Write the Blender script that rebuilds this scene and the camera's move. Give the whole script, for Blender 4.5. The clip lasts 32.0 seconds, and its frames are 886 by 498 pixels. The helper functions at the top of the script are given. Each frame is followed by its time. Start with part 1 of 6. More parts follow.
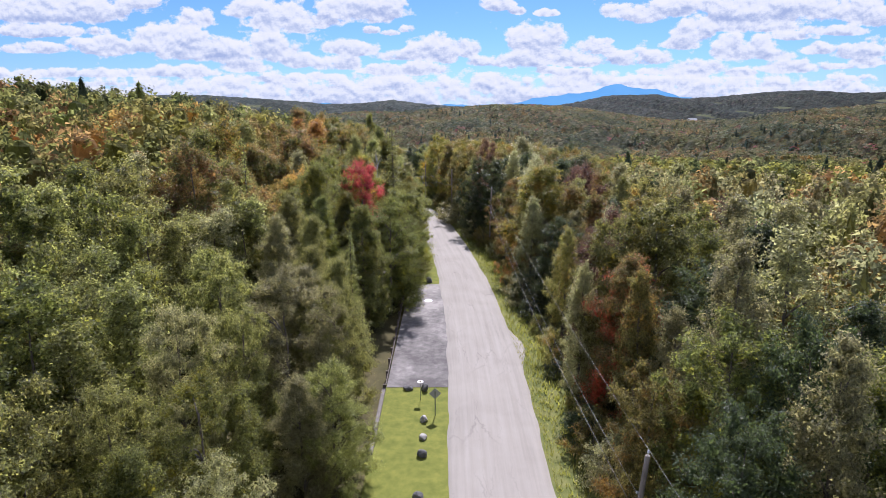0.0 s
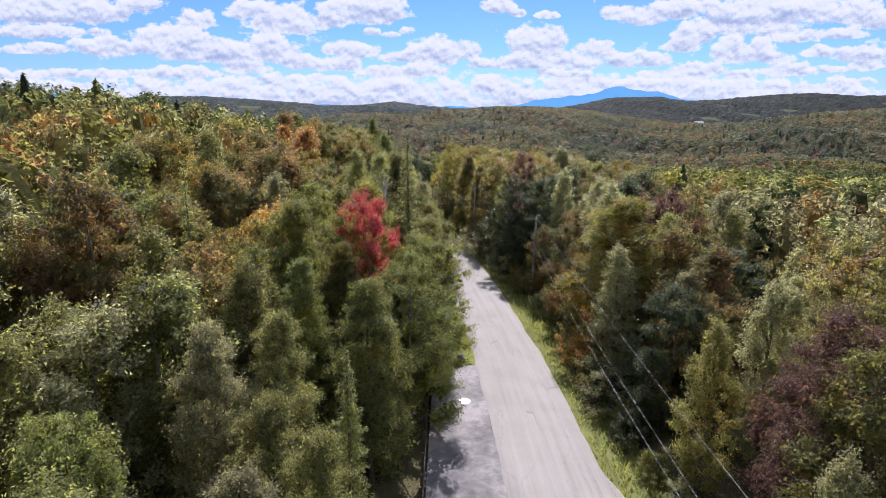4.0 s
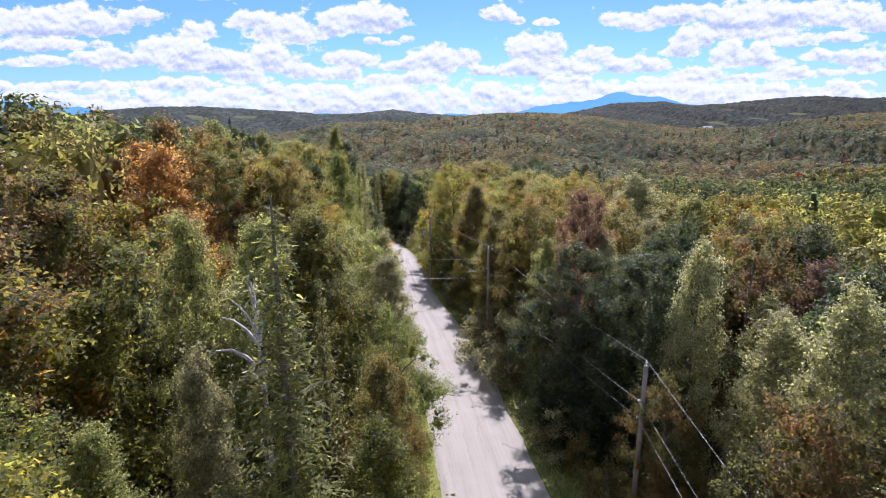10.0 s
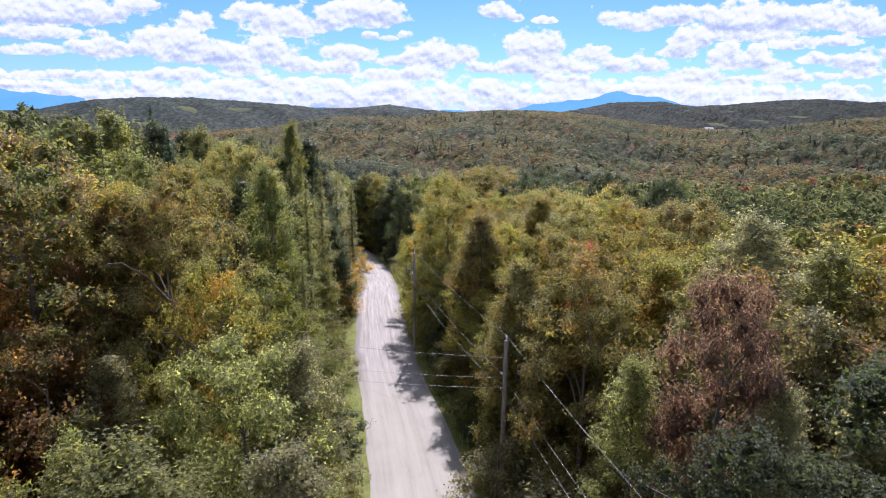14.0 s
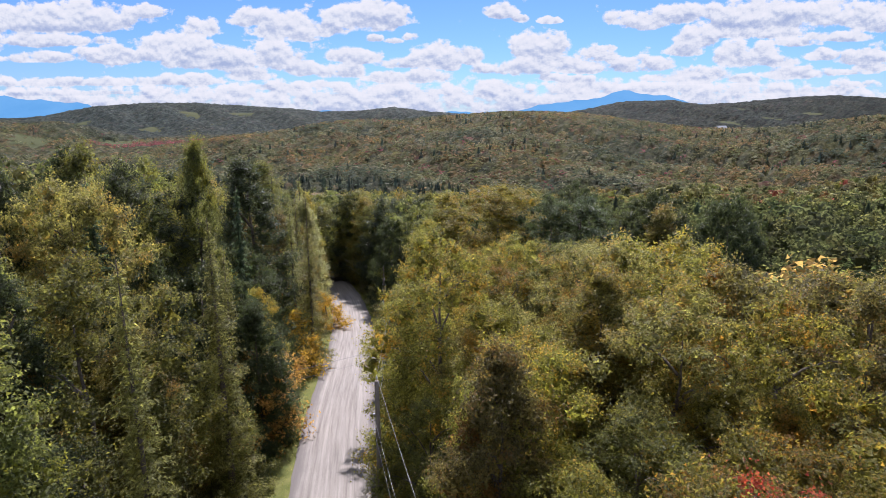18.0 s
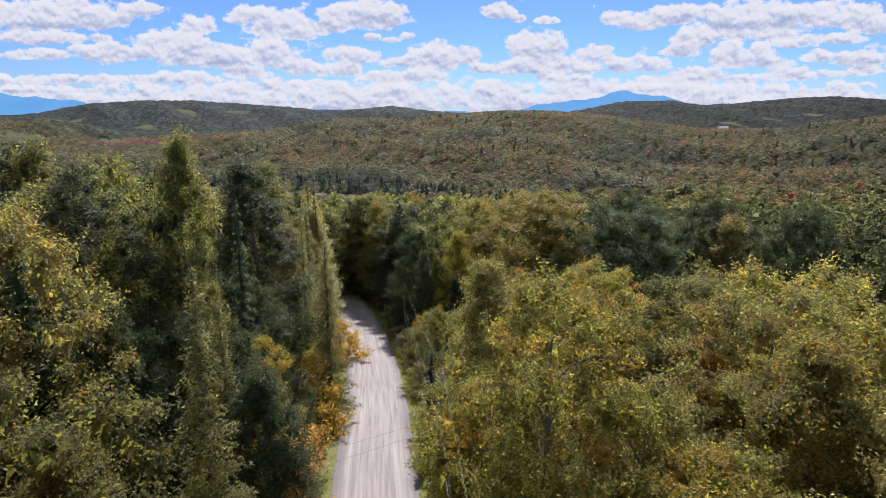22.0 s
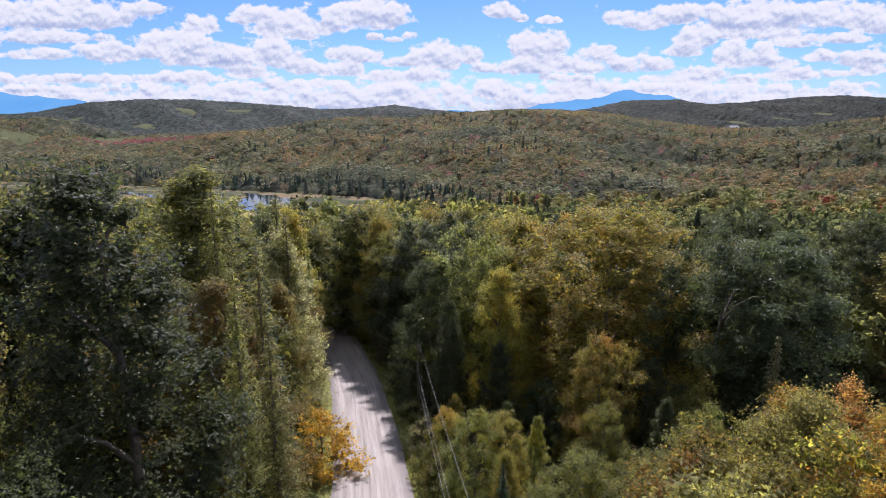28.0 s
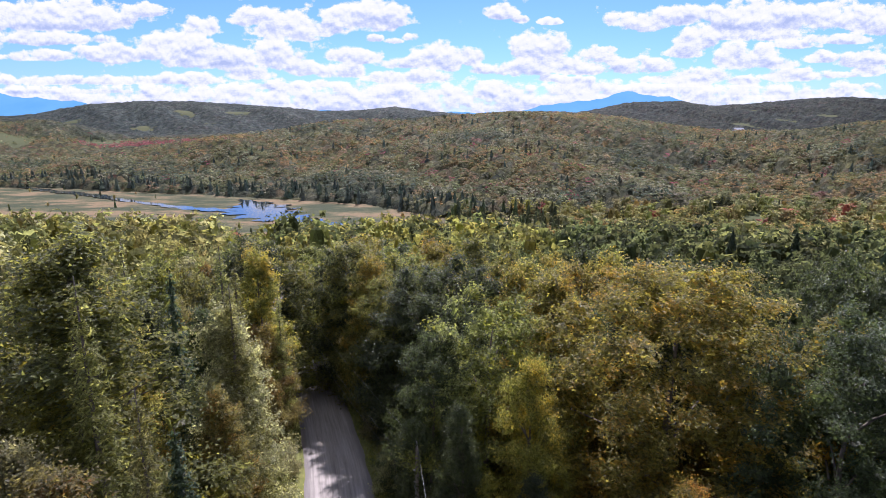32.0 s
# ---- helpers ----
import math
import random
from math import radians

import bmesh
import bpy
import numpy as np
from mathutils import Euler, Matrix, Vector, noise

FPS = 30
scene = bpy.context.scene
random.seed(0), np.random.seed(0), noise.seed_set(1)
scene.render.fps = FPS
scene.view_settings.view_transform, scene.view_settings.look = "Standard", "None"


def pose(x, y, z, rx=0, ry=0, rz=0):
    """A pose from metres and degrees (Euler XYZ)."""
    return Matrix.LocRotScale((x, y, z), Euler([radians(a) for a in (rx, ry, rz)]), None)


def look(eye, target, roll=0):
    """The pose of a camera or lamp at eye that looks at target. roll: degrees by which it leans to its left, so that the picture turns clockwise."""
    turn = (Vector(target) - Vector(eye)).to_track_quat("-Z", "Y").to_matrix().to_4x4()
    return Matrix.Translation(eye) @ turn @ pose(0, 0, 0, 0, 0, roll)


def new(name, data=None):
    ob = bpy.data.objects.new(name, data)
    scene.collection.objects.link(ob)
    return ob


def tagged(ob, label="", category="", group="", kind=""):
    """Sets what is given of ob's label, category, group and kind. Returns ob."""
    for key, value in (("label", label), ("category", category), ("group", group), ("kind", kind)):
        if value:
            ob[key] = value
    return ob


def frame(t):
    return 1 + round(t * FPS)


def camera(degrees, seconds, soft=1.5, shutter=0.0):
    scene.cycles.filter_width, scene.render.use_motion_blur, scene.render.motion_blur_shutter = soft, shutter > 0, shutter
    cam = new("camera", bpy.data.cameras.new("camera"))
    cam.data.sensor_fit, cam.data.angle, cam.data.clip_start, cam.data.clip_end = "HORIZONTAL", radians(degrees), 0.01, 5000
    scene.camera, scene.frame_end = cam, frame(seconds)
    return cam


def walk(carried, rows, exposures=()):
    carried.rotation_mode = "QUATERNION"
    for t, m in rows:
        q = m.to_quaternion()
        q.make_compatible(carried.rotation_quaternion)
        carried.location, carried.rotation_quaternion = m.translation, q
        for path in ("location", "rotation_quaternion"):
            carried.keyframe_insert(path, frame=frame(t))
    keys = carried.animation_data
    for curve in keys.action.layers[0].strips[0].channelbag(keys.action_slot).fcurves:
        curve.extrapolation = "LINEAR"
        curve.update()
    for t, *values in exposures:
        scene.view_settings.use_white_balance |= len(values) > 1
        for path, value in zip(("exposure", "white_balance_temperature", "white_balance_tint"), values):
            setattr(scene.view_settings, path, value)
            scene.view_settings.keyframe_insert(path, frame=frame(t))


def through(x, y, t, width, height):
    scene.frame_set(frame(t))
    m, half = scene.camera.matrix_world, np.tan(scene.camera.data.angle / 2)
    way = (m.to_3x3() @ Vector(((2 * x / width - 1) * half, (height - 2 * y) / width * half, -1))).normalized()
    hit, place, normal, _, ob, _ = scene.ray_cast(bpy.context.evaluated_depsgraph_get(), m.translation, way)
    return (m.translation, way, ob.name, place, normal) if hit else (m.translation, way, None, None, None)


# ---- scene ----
cam = camera(74.0, 32.0, soft=0.8)
PATH = [
    (0, (-2.142, 2.401, 22.712), (-2.143, 4.344, 22.237), -0.1),
    (0.5, (-2.532, 4.408, 22.701), (-2.533, 6.35, 22.224), -0.1),
    (1, (-3.043, 6.604, 22.719), (-3.042, 8.546, 22.244), 0.1),
    (1.5, (-3.651, 9.123, 22.815), (-3.649, 11.066, 22.342), 0.2),
    (2, (-4.269, 11.911, 22.897), (-4.268, 13.854, 22.423), 0.2),
    (2.5, (-4.834, 15.068, 22.942), (-4.836, 17.011, 22.468), 0.1),
    (3, (-5.304, 18.527, 22.944), (-5.304, 20.47, 22.471), 0.0),
    (3.5, (-5.584, 22.065, 22.915), (-5.585, 24.009, 22.444), 0.1),
    (5.5, (-5.382, 36.604, 23.122), (-5.381, 38.549, 22.654), -0.1),
    (6, (-5.313, 40.329, 23.082), (-5.312, 42.274, 22.616), 0.0),
    (6.5, (-5.271, 44.006, 22.906), (-5.271, 45.952, 22.443), 0.2),
    (7, (-5.103, 47.57, 22.753), (-5.11, 49.515, 22.286), 0.2),
    (7.5, (-4.984, 51.081, 22.62), (-4.988, 53.026, 22.151), 0.1),
    (8, (-4.902, 54.519, 22.507), (-4.902, 56.464, 22.038), 0.1),
    (8.5, (-4.745, 57.77, 22.405), (-4.743, 59.716, 21.942), -0.2),
    (9, (-4.568, 60.944, 22.337), (-4.57, 62.891, 21.88), -0.3),
    (9.5, (-4.49, 64.124, 22.299), (-4.495, 66.073, 21.849), -0.5),
    (10, (-4.453, 67.234, 22.229), (-4.46, 69.183, 21.784), -0.6),
    (10.5, (-4.526, 70.353, 22.184), (-4.53, 72.303, 21.74), -0.6),
    (11, (-4.52, 73.53, 22.201), (-4.521, 75.479, 21.752), -0.5),
    (11.5, (-4.454, 76.602, 22.171), (-4.456, 78.552, 21.726), -0.7),
    (12, (-4.356, 79.365, 22.142), (-4.357, 81.314, 21.695), -0.4),
    (12.5, (-4.348, 82.073, 22.122), (-4.348, 84.023, 21.679), -0.8),
    (13, (-4.269, 84.885, 22.116), (-4.267, 86.833, 21.666), -0.1),
    (13.5, (-4.273, 87.888, 22.086), (-4.259, 89.836, 21.635), -0.1),
    (14, (-4.035, 91.003, 22.047), (-4.024, 92.949, 21.59), 0.5),
    (14.5, (-3.7, 94.254, 22.033), (-3.694, 96.202, 21.58), 0.4),
    (16.5, (-3.157, 107.824, 22.122), (-3.165, 109.772, 21.671), -0.5),
    (17, (-2.749, 110.963, 22.069), (-2.771, 112.912, 21.617), -0.6),
    (17.5, (-2.625, 113.907, 22.188), (-2.646, 115.856, 21.737), -0.4),
    (18, (-2.751, 116.703, 22.412), (-2.765, 118.651, 21.96), -0.3),
    (18.5, (-2.953, 119.257, 22.561), (-2.959, 121.205, 22.109), -0.2),
    (19, (-3.044, 121.71, 22.619), (-3.044, 123.659, 22.167), 0.0),
    (19.5, (-3.117, 124.097, 22.661), (-3.112, 126.046, 22.21), 0.2),
    (20, (-3.371, 126.069, 22.607), (-3.367, 128.017, 22.153), 0.3),
    (20.5, (-3.981, 127.406, 22.516), (-3.978, 129.354, 22.06), 0.2),
    (21, (-5.049, 128.29, 22.255), (-5.05, 130.238, 21.803), 0.0),
    (21.5, (-6.251, 128.689, 21.977), (-6.255, 130.637, 21.527), -0.0),
    (22, (-7.312, 128.973, 21.722), (-7.314, 130.921, 21.268), -0.0),
    (22.5, (-8.066, 129.606, 21.458), (-8.066, 131.555, 21.007), 0.1),
    (23, (-8.756, 130.857, 21.182), (-8.756, 132.805, 20.73), 0.1),
    (23.5, (-9.225, 132.414, 20.997), (-9.228, 134.362, 20.541), 0.3),
    (24, (-9.615, 134.224, 20.746), (-9.622, 136.171, 20.29), 0.2),
    (24.5, (-9.918, 136.233, 20.48), (-9.919, 138.18, 20.021), 0.3),
    (25, (-10.136, 138.447, 20.279), (-10.134, 140.393, 19.817), 0.3),
    (25.5, (-10.174, 140.82, 20.086), (-10.175, 142.766, 19.625), 0.3),
    (26, (-10.159, 143.145, 19.926), (-10.163, 145.093, 19.472), 0.2),
    (26.5, (-9.953, 145.69, 19.905), (-9.967, 147.638, 19.451), -0.1),
    (28.5, (-10.012, 155.312, 20.176), (-10.018, 157.259, 19.721), 0.1),
    (29, (-10.01, 157.346, 20.392), (-10.016, 159.295, 19.944), 0.2),
    (29.5, (-10.039, 159.165, 20.589), (-10.051, 161.116, 20.145), 0.2),
    (30, (-10.073, 160.88, 20.742), (-10.091, 162.83, 20.3), 0.1),
    (30.5, (-10.154, 162.544, 20.857), (-10.175, 164.494, 20.413), -0.0),
    (31, (-10.259, 164.125, 21.035), (-10.274, 166.075, 20.589), -0.2),
    (31.5, (-10.406, 165.814, 21.283), (-10.418, 167.763, 20.836), -0.1),
    (32, (-10.508, 167.53, 21.523), (-10.519, 169.479, 21.072), -0.0),
]
walk(cam, [(t, look(eye, target, roll)) for t, eye, target, roll in PATH],
     [(0.0, 0.70, 5770, 24), (8.0, 0.76, 5770, 24), (9.2, 0.90, 5770, 25), (16.0, 0.90, 5860, 23), (19.0, 0.58, 6080, 22), (26.0, 0.58, 6080, 23), (30.0, 0.85, 5860, 28), (32.0, 0.90, 5840, 28)])

# ---- world, sun ----
SUN_AZ, SUN_EL = 8.0, 47.0            # degrees right of straight ahead, above the horizon
SKY_K, CLOUD_K, SUN_K = 0.055, 0.455, 4.9


class Nodes:
    """Short-hand for building a node tree."""

    def __init__(self, tree):
        self.t = tree

    def n(self, kind, **props):
        node = self.t.nodes.new(kind)
        for k, v in props.items():
            if k == "operation":
                node.operation = v
            elif k == "blend":
                node.blend_type = v
            elif k == "data":
                node.data_type = v
        return node

    def link(self, a, b):
        self.t.links.new(a, b)

    def put(self, sock, v):
        if isinstance(v, bpy.types.NodeSocket):
            self.link(v, sock)
        else:
            sock.default_value = v

    def m(self, op, a, b=0.0, c=0.0, clamp=False):
        node = self.n("ShaderNodeMath", operation=op)
        node.use_clamp = clamp
        for s, v in zip(node.inputs, (a, b, c)):
            self.put(s, v)
        return node.outputs[0]

    def noise(self, vec, scale, detail=4.0, rough=0.55, out=0):
        node = self.n("ShaderNodeTexNoise")
        if vec is not None:
            self.link(vec, node.inputs["Vector"])
        node.inputs["Scale"].default_value = scale
        node.inputs["Detail"].default_value = detail
        node.inputs["Roughness"].default_value = rough
        return node.outputs[out]

    def ramp(self, fac, stops):
        node = self.n("ShaderNodeValToRGB")
        els = node.color_ramp.elements
        while len(els) < len(stops):
            els.new(0.5)
        for e, (p, c) in zip(els, stops):
            e.position = p
            e.color = (*c, 1) if len(c) == 3 else c
        self.link(fac, node.inputs[0])
        return node.outputs[0]

    def mix(self, fac, a, b, blend="MIX"):
        node = self.n("ShaderNodeMix", data="RGBA", blend=blend)
        self.put(node.inputs[0], fac)
        for i, v in ((6, a), (7, b)):
            self.put(node.inputs[i], (*v, 1) if isinstance(v, tuple) and len(v) == 3 else v)
        return node.outputs[2]

    def xyz(self, x, y, z):
        node = self.n("ShaderNodeCombineXYZ")
        for s, v in zip(node.inputs, (x, y, z)):
            self.put(s, v)
        return node.outputs[0]


# cumulus clouds ahead: place to the side, height, half width, half height, weight
CLOUDS = [(0.0, 0.016, 1.5, 0.036, 0.8)]
CLOUDS += [
    (-0.616, 0.145, 0.151, 0.0323, 1.2), (-0.48, 0.157, 0.03, 0.0151, 1.0), (-0.397, 0.131, 0.041, 0.0237, 1.0), (-0.657, 0.115, 0.118, 0.014, 1.0), (-0.662, 0.089, 0.097, 0.0118, 0.9), (-0.547, 0.091, 0.081, 0.0194, 1.0),
    (-0.441, 0.099, 0.081, 0.0323, 1.1), (-0.37, 0.083, 0.118, 0.0258, 1.1), (-0.287, 0.087, 0.056, 0.0345, 1.1), (-0.31, 0.146, 0.043, 0.0194, 1.0), (-0.257, 0.13, 0.062, 0.0323, 1.1), (-0.203, 0.13, 0.052, 0.0172, 1.0),
    (-0.13, 0.145, 0.078, 0.0302, 1.1), (-0.117, 0.116, 0.018, 0.0086, 0.9), (-0.085, 0.112, 0.019, 0.0065, 0.8), (-0.056, 0.118, 0.016, 0.0097, 0.9), (-0.145, 0.087, 0.054, 0.0172, 1.0), (-0.077, 0.077, 0.045, 0.0129, 1.0),
]
CLOUDS += [
    (-0.017, 0.085, 0.05, 0.028, 1.1), (-0.235, 0.116, 0.034, 0.0065, 0.8), (-0.326, 0.061, 0.047, 0.0162, 1.0), (-0.233, 0.068, 0.037, 0.0162, 1.0), (-0.177, 0.064, 0.052, 0.0183, 1.0), (-0.207, 0.045, 0.067, 0.0097, 0.9),
    (-0.096, 0.055, 0.045, 0.014, 1.0), (-0.039, 0.055, 0.056, 0.0162, 1.0), (-0.419, 0.052, 0.067, 0.0151, 1.0), (-0.539, 0.05, 0.099, 0.0108, 0.9), (-0.649, 0.05, 0.099, 0.0108, 0.9), (-0.281, 0.041, 0.067, 0.0086, 0.9),
    (-0.615, 0.034, 0.183, 0.0065, 0.9), (-0.403, 0.028, 0.14, 0.0065, 0.9), (-0.171, 0.027, 0.14, 0.0075, 0.9), (-0.027, 0.032, 0.09, 0.0086, 0.9), (0.078, 0.03, 0.054, 0.0237, 1.0), (0.086, 0.154, 0.034, 0.0151, 1.0),
]
CLOUDS += [
    (0.118, 0.145, 0.017, 0.0086, 0.9), (0.166, 0.142, 0.022, 0.0086, 1.0), (0.001, 0.075, 0.03, 0.0172, 1.0), (0.033, 0.086, 0.032, 0.0194, 1.0), (0.151, 0.096, 0.054, 0.0323, 1.1), (0.088, 0.068, 0.047, 0.0151, 1.0),
    (0.129, 0.069, 0.056, 0.0215, 1.0), (0.198, 0.077, 0.078, 0.0151, 1.0), (0.234, 0.086, 0.045, 0.0194, 1.0), (0.217, 0.067, 0.067, 0.0118, 0.9), (0.171, 0.054, 0.034, 0.0086, 0.9), (0.259, 0.099, 0.018, 0.0075, 0.9),
    (0.318, 0.07, 0.056, 0.0172, 1.0), (0.347, 0.072, 0.034, 0.0162, 1.0), (0.219, 0.035, 0.054, 0.0215, 1.0), (0.208, 0.051, 0.045, 0.0075, 0.9), (0.402, 0.055, 0.067, 0.0183, 1.0), (0.365, 0.053, 0.056, 0.0108, 1.0),
]
CLOUDS += [
    (0.339, 0.037, 0.069, 0.0086, 0.9), (0.285, 0.144, 0.034, 0.0183, 1.0), (0.323, 0.139, 0.056, 0.0215, 1.0), (0.366, 0.146, 0.045, 0.0215, 1.0), (0.493, 0.137, 0.099, 0.0388, 1.2), (0.428, 0.15, 0.045, 0.0215, 1.0),
    (0.401, 0.111, 0.039, 0.028, 1.0), (0.38, 0.094, 0.039, 0.0129, 1.0), (0.45, 0.119, 0.078, 0.0097, 0.9), (0.531, 0.119, 0.056, 0.0108, 0.9), (0.463, 0.085, 0.034, 0.028, 1.0), (0.509, 0.085, 0.05, 0.0237, 1.0),
    (0.539, 0.076, 0.045, 0.0151, 1.0), (0.56, 0.106, 0.045, 0.0108, 0.9), (0.632, 0.114, 0.067, 0.0108, 0.9), (0.609, 0.145, 0.067, 0.028, 1.1), (0.687, 0.137, 0.056, 0.0302, 1.1), (0.6, 0.086, 0.039, 0.0129, 1.0),
]
CLOUDS += [
    (0.567, 0.058, 0.067, 0.0162, 1.0), (0.485, 0.05, 0.034, 0.0086, 0.9), (0.674, 0.08, 0.045, 0.0162, 1.0), (0.695, 0.066, 0.047, 0.0097, 0.9), (0.659, 0.06, 0.052, 0.0065, 0.8), (0.506, 0.032, 0.08, 0.0065, 0.8),
    (0.617, 0.034, 0.069, 0.0075, 0.8), (0.414, 0.023, 0.069, 0.0075, 0.8), (0.695, 0.04, 0.069, 0.0086, 0.8), (0.238, 0.021, 0.151, 0.0075, 0.8), (-0.357, 0.019, 0.28, 0.0075, 0.8), (0.434, 0.014, 0.323, 0.0075, 0.7),
    (-0.82, 0.117, 0.14, 0.0538, 1.1), (-0.824, 0.053, 0.162, 0.0215, 0.9), (0.815, 0.108, 0.118, 0.0538, 1.1), (0.828, 0.044, 0.129, 0.0215, 0.9), (-0.43, 0.198, 0.215, 0.028, 1.0), (0.058, 0.21, 0.172, 0.0215, 1.0),
]
CLOUDS += [
    (0.502, 0.202, 0.215, 0.028, 1.0),
]


def make_world():
    world = bpy.data.worlds.new("sky")
    scene.world = world
    world.use_nodes = True
    t = world.node_tree
    t.nodes.clear()
    g = Nodes(t)
    co = g.n("ShaderNodeTexCoord").outputs["Generated"]
    sep = g.n("ShaderNodeSeparateXYZ")
    g.link(co, sep.inputs[0])
    x, y, z = sep.outputs
    ahead = g.m("MAXIMUM", y, 0.05)
    u, v = g.m("DIVIDE", x, ahead), g.m("DIVIDE", z, ahead)
    # puffy edges: the same noise for all clouds, flatter towards the horizon
    flat = g.xyz(u, g.m("MULTIPLY", v, 1.35), 0.0)
    shifted = g.xyz(g.m("ADD", u, 0.002), g.m("MULTIPLY", g.m("ADD", v, 0.006), 1.35), 0.0)
    coarse, fine = g.noise(flat, 13.0, 3.0, 0.5), g.noise(flat, 30.0, 8.0, 0.60)
    crisp = g.m("SUBTRACT", fine, g.noise(shifted, 30.0, 8.0, 0.60))
    total, weight, rise = None, 0.001, 0.0
    for cu, cv, a, b, w in CLOUDS:
        p = g.m("MULTIPLY", g.m("SUBTRACT", u, cu), 0.90 / a)
        # flat underneath, heaped on top
        h = g.m("MULTIPLY", g.m("SUBTRACT", v, cv), 0.86 / b)
        q = g.m("MAXIMUM", h, g.m("MULTIPLY", h, -1.8))
        e = g.m("MULTIPLY", g.m("SUBTRACT", 1.15, g.m("MULTIPLY_ADD", p, p, g.m("MULTIPLY", q, q)), clamp=True), w)
        total = e if total is None else g.m("MAXIMUM", total, e)
        weight = g.m("ADD", weight, e)
        rise = g.m("MULTIPLY_ADD", e, h, rise)
    rise = g.m("DIVIDE", rise, weight)
    d0 = g.m("ADD", total, g.m("ADD", g.m("MULTIPLY", g.m("SUBTRACT", coarse, 0.5), 1.5), g.m("MULTIPLY", g.m("SUBTRACT", fine, 0.5), 2.6)))
    mask_front = g.m("MULTIPLY", g.m("SUBTRACT", d0, 0.34), 3.6, clamp=True)
    # the rest of the sky, unseen: high cumulus, its cover raised for fill light
    high = g.m("MAXIMUM", z, 0.02)
    over = g.xyz(g.m("DIVIDE", x, high), g.m("DIVIDE", y, high), 0.0)
    field = g.noise(over, 0.9, 6.0, 0.55)
    mask_over = g.m("MULTIPLY", g.m("SUBTRACT", field, 0.42), 7.0, clamp=True)
    front = g.m("MULTIPLY", g.m("SUBTRACT", g.m("DIVIDE", y, g.m("ADD", g.m("ABSOLUTE", x), 0.001)), 0.75), 3.0, clamp=True)
    low = g.m("SUBTRACT", 1.0, g.m("MULTIPLY", g.m("SUBTRACT", v, 0.24), 6.0, clamp=True))
    front = g.m("MULTIPLY", front, low)
    mask = g.m("ADD", g.m("MULTIPLY", mask_front, front), g.m("MULTIPLY", mask_over, g.m("SUBTRACT", 1.0, front)), clamp=True)
    # bright heads and rims, blue-grey flat bases and thick middles
    lit = g.m("ADD", g.m("MULTIPLY", rise, 0.42), g.m("MULTIPLY", crisp, 2.3))
    lit = g.m("ADD", lit, g.m("SUBTRACT", 0.74, g.m("MULTIPLY", d0, 0.26)), clamp=True)
    shade = g.ramp(lit, [(0.12, (0.55, 0.67, 0.90)), (0.36, (0.76, 0.86, 1.0)), (0.60, (1.06, 1.12, 1.14)), (0.9, (1.20, 1.22, 1.20))])
    sky = g.n("ShaderNodeTexSky")
    sky.sky_type = "NISHITA"
    sky.sun_disc = False
    sky.sun_elevation, sky.sun_rotation = radians(SUN_EL), radians(SUN_AZ)
    sky.air_density, sky.dust_density, sky.ozone_density, sky.altitude = 1.0, 0.3, 2.0, 500
    bg_sky, bg_cloud, out = g.n("ShaderNodeBackground"), g.n("ShaderNodeBackground"), g.n("ShaderNodeOutputWorld")
    g.link(g.mix(1.0, sky.outputs[0], (0.62, 0.92, 1.35), "MULTIPLY"), bg_sky.inputs[0])
    bg_sky.inputs[1].default_value = SKY_K
    g.link(shade, bg_cloud.inputs[0])
    bg_cloud.inputs[1].default_value = CLOUD_K
    mixed = g.n("ShaderNodeMixShader")
    g.link(mask, mixed.inputs[0])
    g.link(bg_sky.outputs[0], mixed.inputs[1])
    g.link(bg_cloud.outputs[0], mixed.inputs[2])
    g.link(mixed.outputs[0], out.inputs[0])


make_world()
sun = new("sun", bpy.data.lights.new("sun", "SUN"))
sun.data.energy, sun.data.angle, sun.data.color = SUN_K, radians(0.53), (1.0, 0.95, 0.87)
_a, _e = radians(SUN_AZ), radians(SUN_EL)
sun.matrix_world = look((0, 0, 60), (-math.sin(_a) * math.cos(_e), -math.cos(_a) * math.cos(_e), 60 - math.sin(_e)))

# ---- materials ----


def base_material(name):
    mat = bpy.data.materials.new(name)
    mat.use_nodes = True
    t = mat.node_tree
    t.nodes.clear()
    g = Nodes(t)
    out = g.n("ShaderNodeOutputMaterial")
    bsdf = g.n("ShaderNodeBsdfPrincipled")
    g.link(bsdf.outputs[0], out.inputs[0])
    pos = g.n("ShaderNodeNewGeometry").outputs["Position"]
    return mat, g, bsdf, out, pos


def bump(g, bsdf, height, strength=0.4, distance=0.05):
    b = g.n("ShaderNodeBump")
    b.inputs["Strength"].default_value, b.inputs["Distance"].default_value = strength, distance
    g.link(height, b.inputs["Height"])
    g.link(b.outputs[0], bsdf.inputs["Normal"])


def surface(name, dark, light, scale=4.0, rough=0.8, fine=40.0, metallic=0.0, relief=0.3, depth=0.02, sheen=0.5):
    mat, g, bsdf, out, pos = base_material(name)
    a = g.noise(pos, scale, 5.0, 0.6)
    b = g.noise(pos, fine, 3.0, 0.6)
    f = g.m("ADD", g.m("MULTIPLY", a, 0.65), g.m("MULTIPLY", b, 0.35))
    g.link(g.ramp(f, [(0.32, dark), (0.68, light)]), bsdf.inputs["Base Color"])
    bsdf.inputs["Roughness"].default_value, bsdf.inputs["Metallic"].default_value = rough, metallic
    bsdf.inputs["Specular IOR Level"].default_value = sheen
    bump(g, bsdf, f, relief, depth)
    return mat


